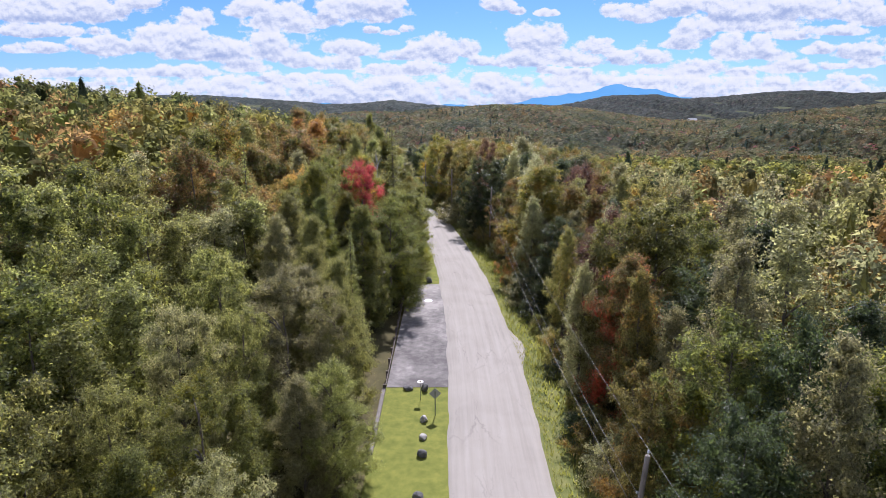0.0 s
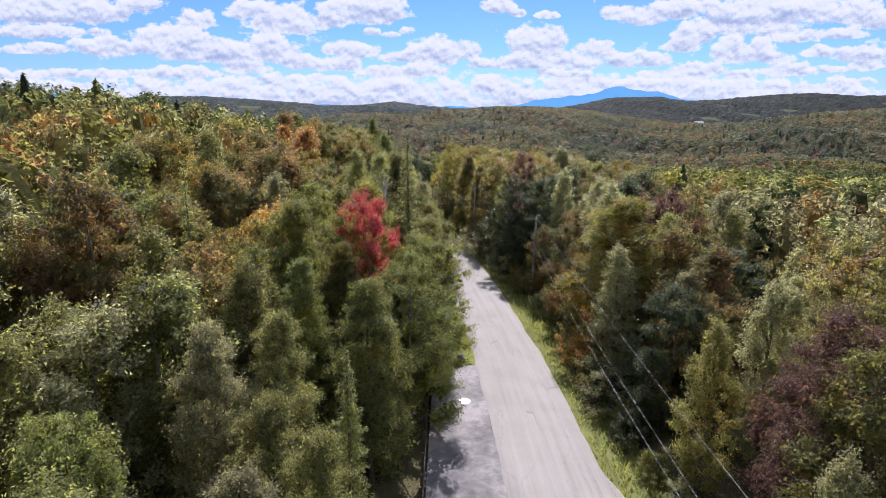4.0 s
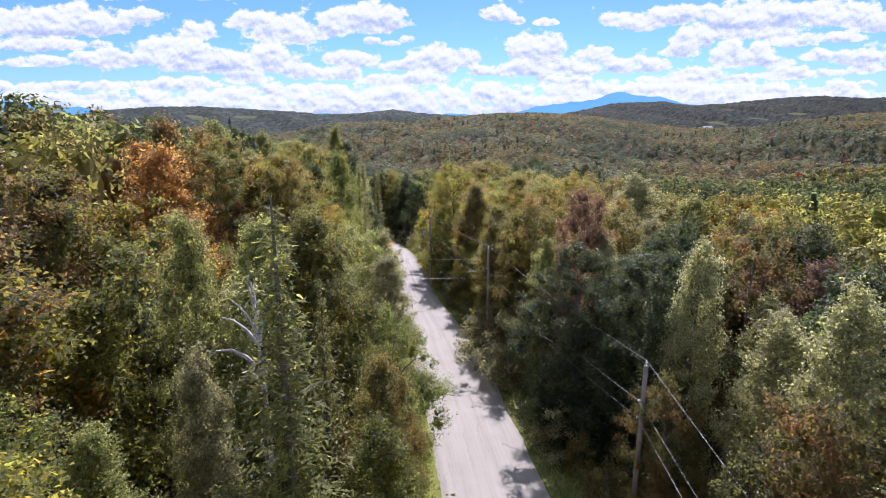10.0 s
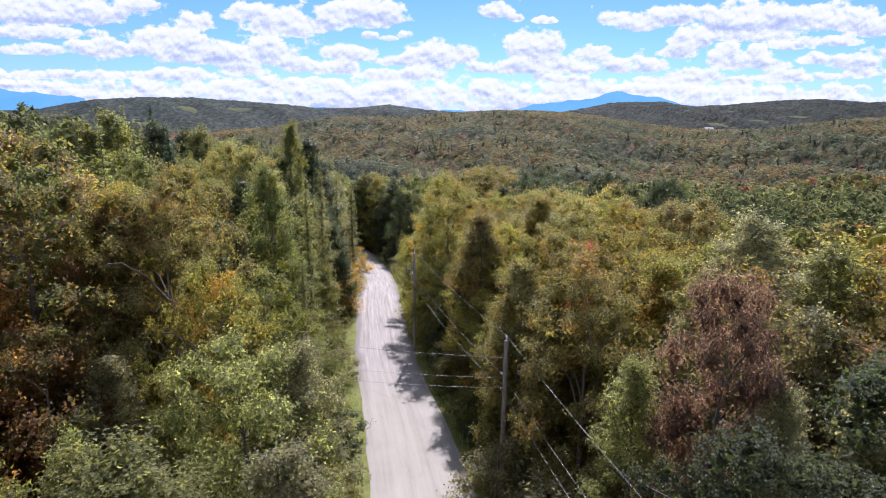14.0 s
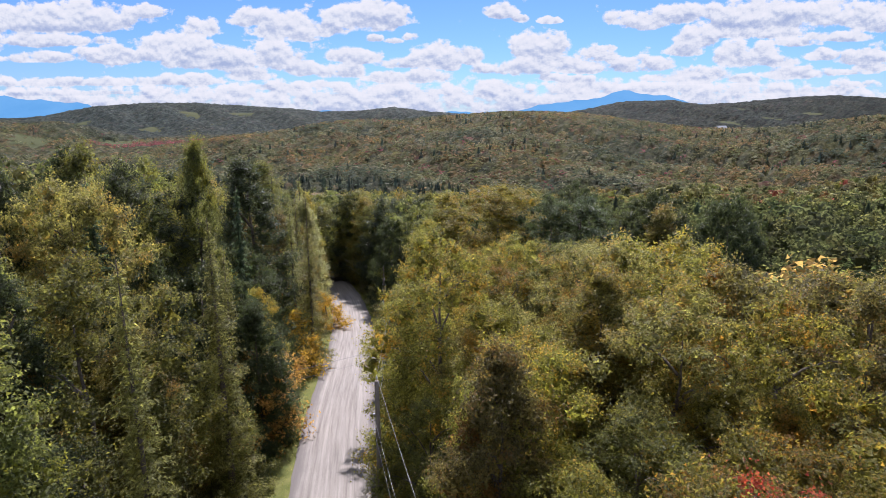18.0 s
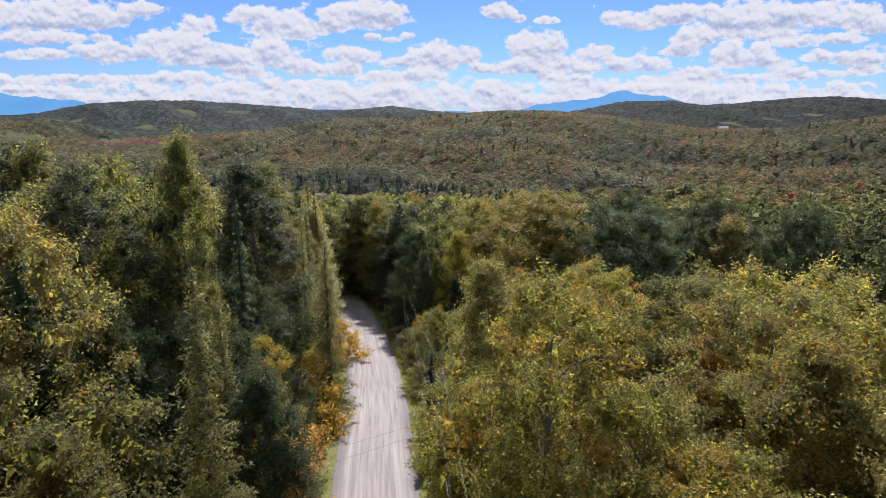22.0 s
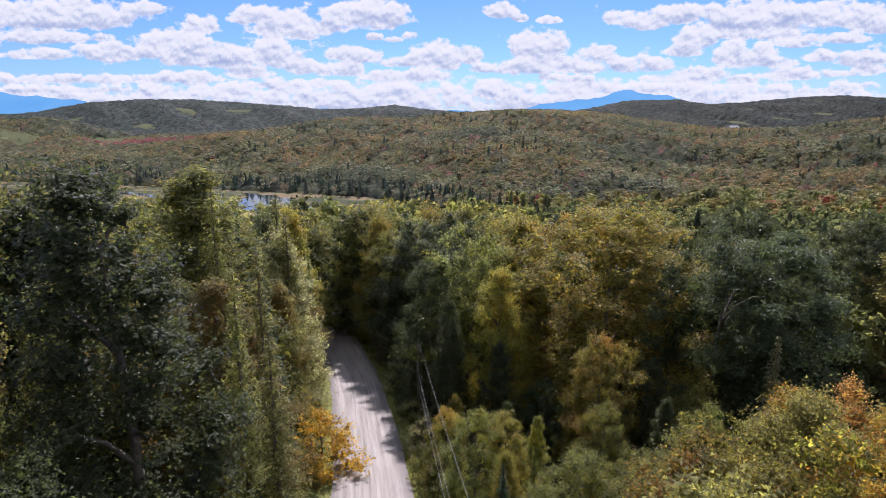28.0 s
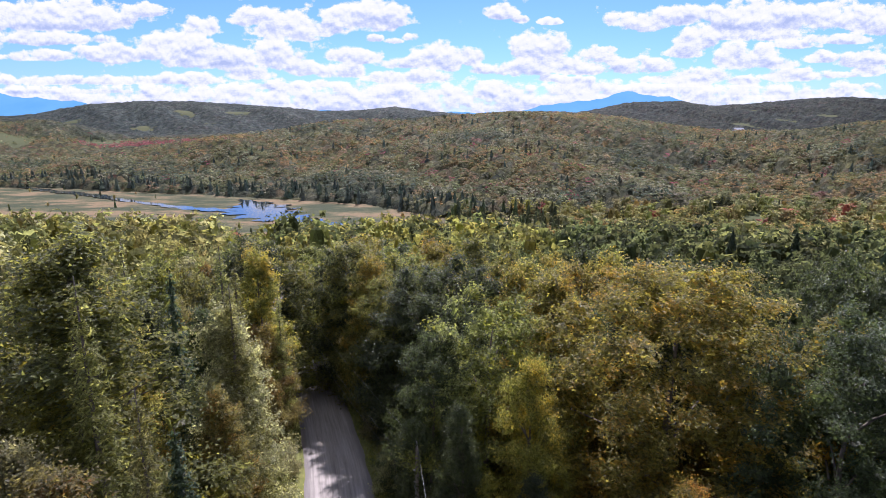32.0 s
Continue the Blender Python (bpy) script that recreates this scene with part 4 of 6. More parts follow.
# trees that stand out: kind, detail, colour, x, y, height of the top, width
HEROES = [
    ("maple", "full", "red", -11.2, 70.8, 16.4, .68), ("maple", "full", "green", -12.8, 66.2, 13.6, .85), ("larch", "full", "larch", -9.0, 82.5, 20.2, 1.25), ("larch", "full", "larch", -9.6, 90.4, 16.0, .8), ("maple", "full", "yellow-green", 10.6, 76.0, 15.4, 1.5),
    ("shrub", "full", "orange", 7.2, 73.8, 5.6, .8), ("maple", "full", "maroon", 5.4, 110.0, 16.8, .62), ("poplar", "full", "silver-green", 14.5, 123.5, 16.2, 1.3),
    ("maple", "full", "olive", 3.6, 119.5, 14.4, .9), ("maple", "full", "yellow-green", 2.4, 127.0, 14.6, .9), ("maple", "full", "olive", -.6, 137.0, 14.2, .9),
    ("maple", "full", "yellow-green", -3.2, 150.0, 15.2, 1.0), ("maple", "full", "olive", 6.8, 152.5, 14.2, 1.0), ("maple", "full", "olive", -4.6, 163.0, 13.2, .95),
    ("maple", "grand", "golden green", 4.6, 204.5, 11.5, 1.38), ("maple", "full", "dark green", 16.3, 196.0, 10.8, 1.25), ("maple", "full", "olive", 28.3, 201.0, 8.7, 1.1),
    ("spruce", "full", "needle", -18.4, 160.0, 17.2, .62), ("larch", "full", "larch", -28.0, 166.5, 12.0, 1.05), ("poplar", "full", "green", -21.8, 160.6, 20.3, .66),
    ("poplar", "full", "dark green", -21.6, 173.0, 18.3, 1.2), ("shrub", "full", "orange", -17.2, 159.0, 4.4, 1.0), ("shrub", "full", "yellow", -18.2, 171.0, 2.8, 1.0),
    ("maple", "full", "orange", -3.8, 235.0, 3.4, .8), ("maple", "full", "yellow-green", .7, 191.2, 5.1, .85), ("larch", "full", "larch", -24.4, 203.0, 7.4, .9),
    ("larch", "full", "larch", -25.6, 217.8, 5.6, .9), ("spruce", "full", "needle", -33.0, 224.0, 8.4, .55), ("maple", "full", "red-tipped", 10.6, 40.0, 13.2, 1.0),
    ("maple", "full", "maroon", 12.0, 49.0, 14.0, 1.0), ("maple", "full", "rust", -29.0, 62.0, 16.5, 1.0), ("maple", "full", "yellow-green", -11.9, 75.6, 16.8, 1.0),
    ("poplar", "full", "yellow", -12.4, 97.8, 15.0, .8), ("poplar", "bare", "silver-green", -11.6, 89.0, 16.4, 1.1), ("poplar", "full", "silver-green", -8.9, 105.5, 13.0, 1.15),
    ("poplar", "full", "silver-green", -9.7, 111.5, 13.2, 1.1), ("larch", "full", "larch", -14.6, 137.0, 17.4, .9), ("larch", "full", "larch", -19.4, 178.0, 13.6, .9), ("larch", "full", "larch", -20.6, 185.0, 12.8, .9), ("shrub", "full", "silver-green", .8, 113.8, 5.6, 1.1), ("shrub", "full", "silver-green", -.9, 119.2, 4.4, 1.1),
    ("poplar", "full", "light green", -11.6, 103.8, 13.6, 1.5), ("maple", "full", "light green", -10.6, 110.4, 14.2, .9), ("maple", "full", "green", -9.9, 57.0, 13.6, .95), ("maple", "full", "green", -7.9, 64.5, 12.6, 1.1), ("maple", "full", "green", -7.4, 71.0, 13.2, 1.05), ("larch", "full", "larch", -9.8, 49.5, 12.8, 1.1),
    ("maple", "full", "light green", -9.6, 40.0, 10.6, .85), ("maple", "full", "green", -7.0, 79.6, 12.8, 1.0), ("poplar", "full", "green", -6.5, 85.5, 11.8, 1.1), ("maple", "full", "green", -7.4, 97.5, 11.6, .9),
    ("poplar", "full", "green", -27.0, 191.0, 16.0, 1.5), ("poplar", "full", "olive", -22.5, 183.0, 11.5, 1.2), ("maple", "full", "yellow-green", 12.0, 141.0, 14.0, 1.0), ("maple", "full", "olive", 20.0, 146.0, 14.0, 1.05),
    ("maple", "full", "dark green", -3.6, 221.0, 7.6, 1.1), ("maple", "full", "dark green", -9.6, 214.0, 5.4, 1.0), ("maple", "full", "dark green", -12.5, 226.0, 6.6, 1.0),
    ("maple", "full", "dark green", -19.5, 240.0, 5.5, 1.1), ("maple", "full", "dark green", -11.6, 206.0, 6.4, .8), ("maple", "full", "dark green", -15.6, 222.5, 6.4, .9),
    ("maple", "full", "dark green", -18.6, 227.0, 6.6, .95), ("maple", "full", "dark green", -22.4, 233.0, 6.4, .95), ("maple", "full", "dark green", -26.0, 241.0, 5.0, 1.0), ("spruce", "full", "needle", -8.2, 168.0, 5.2, 1.0), ("spruce", "full", "needle", -7.0, 180.0, 2.5, .9),
    ("spruce", "full", "silver-green", 12.5, 190.5, 5.5, .9), ("maple", "full", "olive", 3.0, 172.0, 10.4, .9), ("maple", "full", "orange", 7.6, 176.0, 8.2, .9),
    ("larch", "full", "larch", -15.6, 147.6, 17.0, 1.0), ("larch", "full", "larch", -16.6, 173.6, 12.0, 1.2), ("larch", "full", "larch", -17.8, 155.0, 13.2, 1.1),
    ("maple", "full", "dark green", 7.6, 100.6, 14.2, 1.1), ("maple", "full", "olive", .9, 124.4, 13.6, .9), ("maple", "full", "dark green", 4.4, 105.0, 13.4, 1.0),
    ("maple", "full", "dark green", -30.6, 231.0, 7.4, 1.45), ("maple", "full", "dark green", -21.2, 237.0, 6.6, 1.3), ("maple", "full", "dark green", -13.4, 219.0, 7.6, 1.1),
    ("maple", "full", "dark green", -20.0, 231.4, 7.4, 1.1), ("maple", "full", "yellow-green", 5.0, 176.6, 8.4, 1.0),
    ("larch", "full", "larch", -24.4, 202.4, 13.6, 1.1), ("larch", "full", "larch", -22.9, 199.6, 12.0, 1.1), ("poplar", "full", "silver-green", -23.0, 200.4, 10.4, 1.0),
    ("poplar", "full", "olive", -22.4, 196.0, 7.0, .9), ("shrub", "full", "yellow", -19.2, 192.4, -1.6, 1.1), ("maple", "full", "dark green", -28.6, 222.0, 8.4, .9),
    ("maple", "grand", "dark green", 17.5, 206.0, 11.4, .75), ("maple", "grand", "dark green", 29.0, 206.5, 10.2, .8), ("maple", "grand", "dark green", 40.0, 204.0, 9.4, .8),
    ("maple", "full", "dark green", 11.6, 197.0, 10.6, 1.0), ("maple", "full", "green", -7.6, 206.0, 9.2, 1.1), ("maple", "full", "dark green", -2.4, 210.0, 9.6, 1.1), ("maple", "full", "dark green", -9.2, 221.0, 8.0, 1.1),
    ("maple", "full", "red-tipped", 4.8, 128.5, 13.6, .85), ("shrub", "full", "orange", -16.9, 155.8, 5.4, 1.0), ("maple", "full", "dark green", -32.0, 230.0, 8.0, 1.0), ("maple", "full", "dark green", -36.0, 239.0, 6.6, 1.0), ("larch", "full", "larch", -26.4, 210.0, 10.4, 1.1),
]
PLACED = []
for i, (kind, detail, colour, x, y, top, wide) in enumerate(HEROES):
    if colour == "dark green" and x < 0 and y > 204:
        colour = ("green", "golden green", "dark green")[i % 3]
    if detail == "full" and kind in ("maple", "poplar") and y < 200:
        detail = "fine"
    plant(kind, detail, colour, x, y, top, wide, i, top=True)
    PLACED.append((x, y, (6.2 if detail == "grand" else 1.2 if kind in ("shrub", "larch", "spruce") else 2.6) * max(wide, .8)))


def clear_of_road(x, y, grow=0.0):
    rx, w = float(road_x(y)), float(road_w(y))
    if x < rx:
        edge = -7.6 if y < 46 else -8.0 if y < 74.5 else rx - w - float(np.interp(y, [74, 95, 115, 150, 180, 240], [3.4, 3.2, 2.7, 1.9, 3.2, 3.2]))
        return x < edge - grow
    return x > rx + w + float(np.interp(y, [0, 60, 90, 110, 130, 150, 230], [3.5, 3.6, 3.6, 2.9, 2.4, 2.2, 2.2])) + grow


def colours_at(x, y, r):
    left = x < float(road_x(y))
    if left:
        if y < 50 and x > -24 or 97 < y < 116 and x > -20:
            table = ["light green"] * 6 + ["silver-green"] * 3 + ["green"] * 2
        elif y < 58:
            table = ["green"] * 5 + ["light green"] * 6 + ["olive"]
        elif y < 128:
            table = ["green"] * 3 + ["olive"] * 5 + ["rust"] * 5 + ["light green"] * 2 + ["yellow-green"] * 3 + ["silver-green"] + ["orange"] * 2
        elif x < -28 and y < 215:
            table = ["dark green"] * 4 + ["green"] * 5 + ["olive", "silver-green"]
        elif y < 172:
            table = ["green"] * 4 + ["dark green"] * 6 + ["olive"] * 2 + ["yellow-green"] + ["golden green"] * 2
        else:
            table = ["light green"] * 3 + ["silver-green"] * 2 + ["green"] * 3 + ["olive"] * 3 + ["yellow-green"]
    else:
        if y < 62:
            table = ["dark green"] + ["green"] * 3 + ["rust"] * 2 + ["olive"] * 2 + ["silver-green"] * 4
        elif y < 122:
            table = ["silver-green"] * 6 + ["dark green"] + ["rust"] * 2 + ["olive"] * 2 + ["light green"] * 2 + ["maroon"]
        elif y < 182:
            table = ["yellow-green"] * 8 + ["olive"] * 2 + ["green"] * 2 + ["light green"] * 2 + ["golden green"] * 2 + ["orange"]
        else:
            # dark green prevails here, partly standing in for the crowns' shaded near sides
            table = ["dark green"] * 10 + ["green"] if x > 11 else ["dark green"] * 4 + ["green"] * 4 + ["golden green"] * 4 + ["yellow-green"]
    return table[int(r.integers(0, len(table)))]


def fill_woods():
    """The rest of the woods near the flight, tree by tree; returns what is left for the joined woods."""
    r = np.random.default_rng(77)
    rest = []
    step = 4.0
    for gy in np.arange(2, 330, step):
        for gx in np.arange(-150, 190, step):
            x, y = gx + r.uniform(-2.1, 2.1), gy + r.uniform(-2.1, 2.1)
            reach = abs(x - float(np.interp(y, [0, 120, 170], [-4, -4, -10])))
            if reach > 12 + 0.85 * (y + 12) or not clear_of_road(x, y) or (y < 10 and reach > 14):
                continue
            edge = not clear_of_road(x, y, 3.0)
            if any((x - a) ** 2 + (y - b) ** 2 < q * q for a, b, q in PLACED[-200:] if abs(y - b) < 5) or any((x - a) ** 2 + (y - b) ** 2 < q * q for a, b, q in PLACED[:len(HEROES)]):
                continue
            colour = colours_at(x, y, r)
            left = x < float(road_x(y))
            if left and (edge and y < 125 or x > -20 and y < 97) and colour in ("rust", "orange", "yellow-green"):
                colour = "green"
            pick = r.uniform()
            con = .012 if not left else (.015 if y < 125 else .22 if y < 215 and x > -42 else .04)
            kind = "larch" if left and pick < con * .6 else "spruce" if pick < con else "poplar" if colour in ("silver-green", "light green") and not (left and y < 58) or pick > .88 else "maple"
            tall = r.uniform(9.8, 16.2) * (0.80 if edge else 1.0) + (1.6 if left and y > 60 and not edge else 0)
            if not left and y > 197:
                tall += 2.0
            if not left and 171 < y < 198 and x < 45:
                tall *= .62
            if left and 188 < y < 215:
                tall += 2.5
            if left and 100 < y < 190 and not edge:
                tall += 1.2
            if left and (y < 45 or 96 < y < 117) and x > -24:
                tall = min(tall, r.uniform(10.5, 12.3))
            if left and 45 <= y < 62 and x > -26:
                tall = min(tall, 12.8)
            if not left and 128 < y < 182:
                tall -= .6
            if kind in ("larch", "spruce"):
                colour = "larch" if kind == "larch" else "needle"
                tall += 1.0
            wide = r.uniform(.72, 1.06) * (1.2 if not left and 122 < y < 182 else 1.0)
            q = 2.1 * wide if kind == "maple" else 1.45
            seed = int(r.integers(0, 10000))
            if reach < (22 if y < 62 and not left or y > 118 else 15) and y < 230:
                plant(kind, "fine" if reach < (12 if y < 120 else 19) and kind in ("maple", "poplar") and y < 212 else "full", colour, x, y, tall, wide, seed)
            elif reach < 30 and y < 250:
                plant(kind, "light", colour, x, y, tall, wide * 1.05, seed)
            else:
                rest.append((x, y, tall, wide, kind, colour))
            PLACED.append((x, y, q))
    return rest


REST = fill_woods()

# undergrowth along the edge of the woods
r_ = np.random.default_rng(11)
for y in np.arange(20, 236, 2.3):
    for side in (-1, 1):
        if side < 0 and y < 75:
            continue
        rx, w = float(road_x(y)), float(road_w(y))
        off = float(np.interp(y, [0, 60, 90, 110, 130, 150], [2.7, 2.8, 3.0, 2.3, 1.7, 1.5])) if side > 0 else float(np.interp(y, [74, 95, 115, 150], [3.3, 2.6, 2.0, 1.7]))
        x = rx + side * (w + off + r_.uniform(0, 1.3))
        col = ["dark green", "green", "green", "silver-green", "olive"][int(r_.integers(0, 5))]
        plant("shrub", "full", col, x, y + r_.uniform(-.8, .8), r_.uniform(1.4, 3.6), r_.uniform(.8, 1.3), int(r_.integers(0, 999)))


def joined(name, verts, tints, label, mat):
    """Joined triangles with a colour for each point."""
    me = tri_mesh(name, verts, mat)
    a = me.color_attributes.new("tint", "FLOAT_COLOR", "POINT")
    a.data.foreach_set("color", np.concatenate([tints, np.ones((len(tints), 1))], 1).astype(np.float32).ravel())
    return tagged(new(name, me), label, "woods", kind="stuff")


def small_tree(r, kind, n):
    """A light crown, one metre tall and about 0.45 wide: dense lobes with leaf-tufts on them. n: tufts."""
    if kind in ("spruce", "larch"):
        tiers, sides = (9, 7) if n > 60 else (5, 6)
        T = []
        for k in range(tiers):
            h0 = .06 + .94 * k / tiers
            rad = .17 * (1 - h0) ** .9 + .012
            a = np.arange(sides) * 2 * np.pi / sides + r.uniform(0, 6)
            q = rad * (1 + r.normal(0, .2, sides))
            rim = np.stack([np.cos(a) * q, np.sin(a) * q, h0 - .03 + r.normal(0, .012, sides)], 1)
            top = np.array([0, 0, min(1.0, h0 + 1.9 / tiers)])
            for j in range(sides):
                T += [rim[j], rim[(j + 1) % sides], top]
        m = n if n > 60 else 0
        h = r.uniform(0, 1, m) ** 1.25
        a = r.uniform(0, 2 * np.pi, m)
        rad = .17 * (1 - h) * np.sqrt(r.uniform(.6, 1.1, m)) + .01
        out = np.stack([np.cos(a), np.sin(a), np.full(m, .3)], 1)
        leaves = leaf_tris(np.stack([np.cos(a) * rad, np.sin(a) * rad, h], 1), out / 1.05, .05, .03, r, .5) if m else np.zeros((0, 3))
        return leaves, np.array(T)
    k = 22 if n > 300 else 16 if n > 100 else 11 if n > 60 else 6
    i = np.arange(k)
    h = ((i + .5) / k) ** .9
    a = i * 2.4 + r.normal(0, .4, k)
    form = shape_round if kind == "maple" else shape_column
    rad = (.25 if kind == "maple" else .16) * form(h) * r.uniform(.45, 1.05, k)
    c = np.stack([np.cos(a) * rad, np.sin(a) * rad, .16 + .74 * h], 1)
    size = .125 * r.uniform(.75, 1.25, k) * (1.15 - .45 * h) * (14 / k) ** .3

    def tufts(m, lo, hi, ls):
        which = r.integers(0, k, m)
        d = r.normal(0, 1, (m, 3))
        d[:, 2] = np.abs(d[:, 2]) * .9
        d[:, :2] += c[which][:, :2] * 2.5
        d /= np.linalg.norm(d, axis=1)[:, None]
        return leaf_tris(c[which] + d * size[which][:, None] * r.uniform(lo, hi, (m, 1)), d, ls, ls * .8, r, .12)

    for least, small, large, share, rings, sides in ((300, .027, .046, 2, 5, 7), (100, .037, .058, 2, 4, 6), (60, .056, .105, 3, 4, 5)):
        if n > least:
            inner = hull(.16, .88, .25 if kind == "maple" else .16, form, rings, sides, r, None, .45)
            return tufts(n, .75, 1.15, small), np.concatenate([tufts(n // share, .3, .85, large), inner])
    return tufts(n, .6, 1.1, .105), np.zeros((0, 3))


HAZE_GREY = np.array((.155, .160, .085))      # the mean colour of the mixed woods, mixed in to mute them like haze


def woods_of(rows, n, seed, even=0.0, mean=HAZE_GREY):
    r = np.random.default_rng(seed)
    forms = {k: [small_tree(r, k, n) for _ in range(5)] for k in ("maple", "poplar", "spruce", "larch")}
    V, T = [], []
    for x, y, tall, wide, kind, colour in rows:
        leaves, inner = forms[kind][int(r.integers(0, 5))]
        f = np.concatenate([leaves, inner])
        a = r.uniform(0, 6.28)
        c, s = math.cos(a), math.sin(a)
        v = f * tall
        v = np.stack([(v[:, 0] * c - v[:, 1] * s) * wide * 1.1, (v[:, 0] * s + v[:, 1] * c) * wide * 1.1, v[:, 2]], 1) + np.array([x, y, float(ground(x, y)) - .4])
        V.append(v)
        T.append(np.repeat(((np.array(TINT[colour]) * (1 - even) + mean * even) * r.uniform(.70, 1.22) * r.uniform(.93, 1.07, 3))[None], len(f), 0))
    return np.concatenate(V), np.concatenate(T)


near_rest = [q for q in REST if q[1] < 262 and abs(q[0] + 6) < .78 * (q[1] + 6)]
close = [q for q in near_rest if abs(q[0] + 6) < 58]
sets = ((close, 380), ([q for q in near_rest if q not in close], 215), ([q for q in REST if q not in near_rest], 90))
made = [woods_of(rows, n, 3 + k, .20, HAZE_GREY * 1.1) for k, (rows, n) in enumerate(sets)]
v, t = (np.concatenate(q) for q in zip(*made))
joined("woods", v, t, "mixed autumn woods beside the road, green to rust", WOODS)


def outer_woods():
    """The same woods beyond the sides and behind the start of the flight."""
    r = np.random.default_rng(31)
    rows = []
    for gy in np.arange(-70, 215, 7.0):
        for gx in np.arange(-165, 190, 7.0):
            x, y = gx + r.uniform(-2.6, 2.6), gy + r.uniform(-2.6, 2.6)
            reach = abs(x - float(np.interp(y, [0, 120, 170], [-4, -4, -10])))
            if (reach > 15 + 0.85 * (y + 12) or (y < 10 and reach > 16) or y < -2) and clear_of_road(x, y, 1.0):
                rows.append((x, y, r.uniform(9.5, 13), 1.5, "maple", colours_at(x, y, r)))
    return rows


v, t = woods_of(outer_woods(), 40, 12, .3)
joined("outer_woods", v, t, "mixed autumn woods spreading away from the road", WOODS)


# ---- far woods on the slope, the valley and the hills ----
def far_woods():
    r = np.random.default_rng(21)
    mid, far = [], []
    a = 95.0
    while a < 1950:
        s = 4.9 + a * .0078
        span = 1.65 if a < 420 else 1.08
        count = int(2 * span * a / s)
        uu = r.uniform(-span, span, count)
        aa = a + r.uniform(-1.2, 1.2, count) * s
        X, Y = FAR_EYE[0] + uu * aa, FAR_EYE[1] + aa
        foot = np.interp(uu, FOOT[:, 0], FOOT[:, 1])
        crest = np.interp(uu, CREST[:, 0], CREST[:, 1])
        patch = np.sin(X * .021 + 1.7 * np.sin(Y * .013)) + np.sin(Y * .017 + X * .008 + 2)
        Z = ground(X, Y)
        for x, y, z, u, q, f, c, p in zip(X, Y, Z, uu, aa, foot, crest, patch):
            if y < 330 and (abs(x - float(np.interp(y, [0, 120, 170], [-4, -4, -10]))) < 12 + .85 * (y + 12)):
                continue
            if c * 1.06 < q < 1120 and not (u < -.42 and q > 900):
                continue
            if (248 if -.48 < u < -.1 else 258) < q < f + 4 and u < .0:                  # the marsh stays open
                if r.uniform() > .05 + .2 * (u > -.1) or (-.46 < u < -.12 and q > 300):
                    continue
                tall, kind = r.uniform(1.5, 6.0), ("spruce" if r.uniform() < .5 else "maple")
                colour = "needle" if kind == "spruce" else ("olive", "green", "rust")[int(r.integers(0, 3))]
                mid.append((x, y, tall, 1.1, kind, colour))
                continue
            near_foot = abs(q - f) < 45 and u < .2
            k = r.uniform()
            if q > 600 and -.62 < u < -.42 and 880 < q < 990:
                kind, colour = "maple", "red"
            elif near_foot and k < .72 or (p > 1.0 and k < .16) or k < .02:
                kind, colour = "spruce", "needle"
            else:
                kind = "maple"
                table = (["olive"] * 6 + ["yellow-green"] * 2 + ["green"] * 3 + ["rust"] * 2 + ["silver-green", "orange"]) if p > -.3 else (["silver-green"] * 4 + ["green"] * 4 + ["olive"] * 3 + ["dark green"] * 3 + ["rust"])
                colour = table[int(r.integers(0, len(table)))]
                if q > 330:                 # stands of one kind on the hills
                    p2 = np.sin(x * .013 + y * .021) + np.sin(x * .031 - y * .011 + 1) + r.uniform(-.7, .7)
                    table = ["needle", "dark green"] if p2 < -1.1 else ["silver-green", "silver-green", "green"] if p2 < -.2 else ["olive", "green", "rust"] if p2 < .7 else ["olive", "orange", "yellow-green", "rust"]
                    colour = table[int(r.integers(0, len(table)))]
                if r.uniform() < .012:
                    colour = "red"
            tall = r.uniform(8.0, 10.5) + (1.2 if kind == "spruce" else 0)
            if -.48 < u < -.1 and 200 < q < 270:
                tall *= .62
            (mid if q < 330 else far).append((x, y, tall, (1.4 if kind == "maple" else 1.0) + a * .0003, kind, colour))
        a += s
    return mid, far


MID, FAR = far_woods()
# valley crowns lightened and greyed, haze put into their colour
v, t = woods_of(MID, 95, 5, .4, HAZE_GREY * 1.3)
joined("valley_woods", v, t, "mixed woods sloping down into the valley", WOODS)


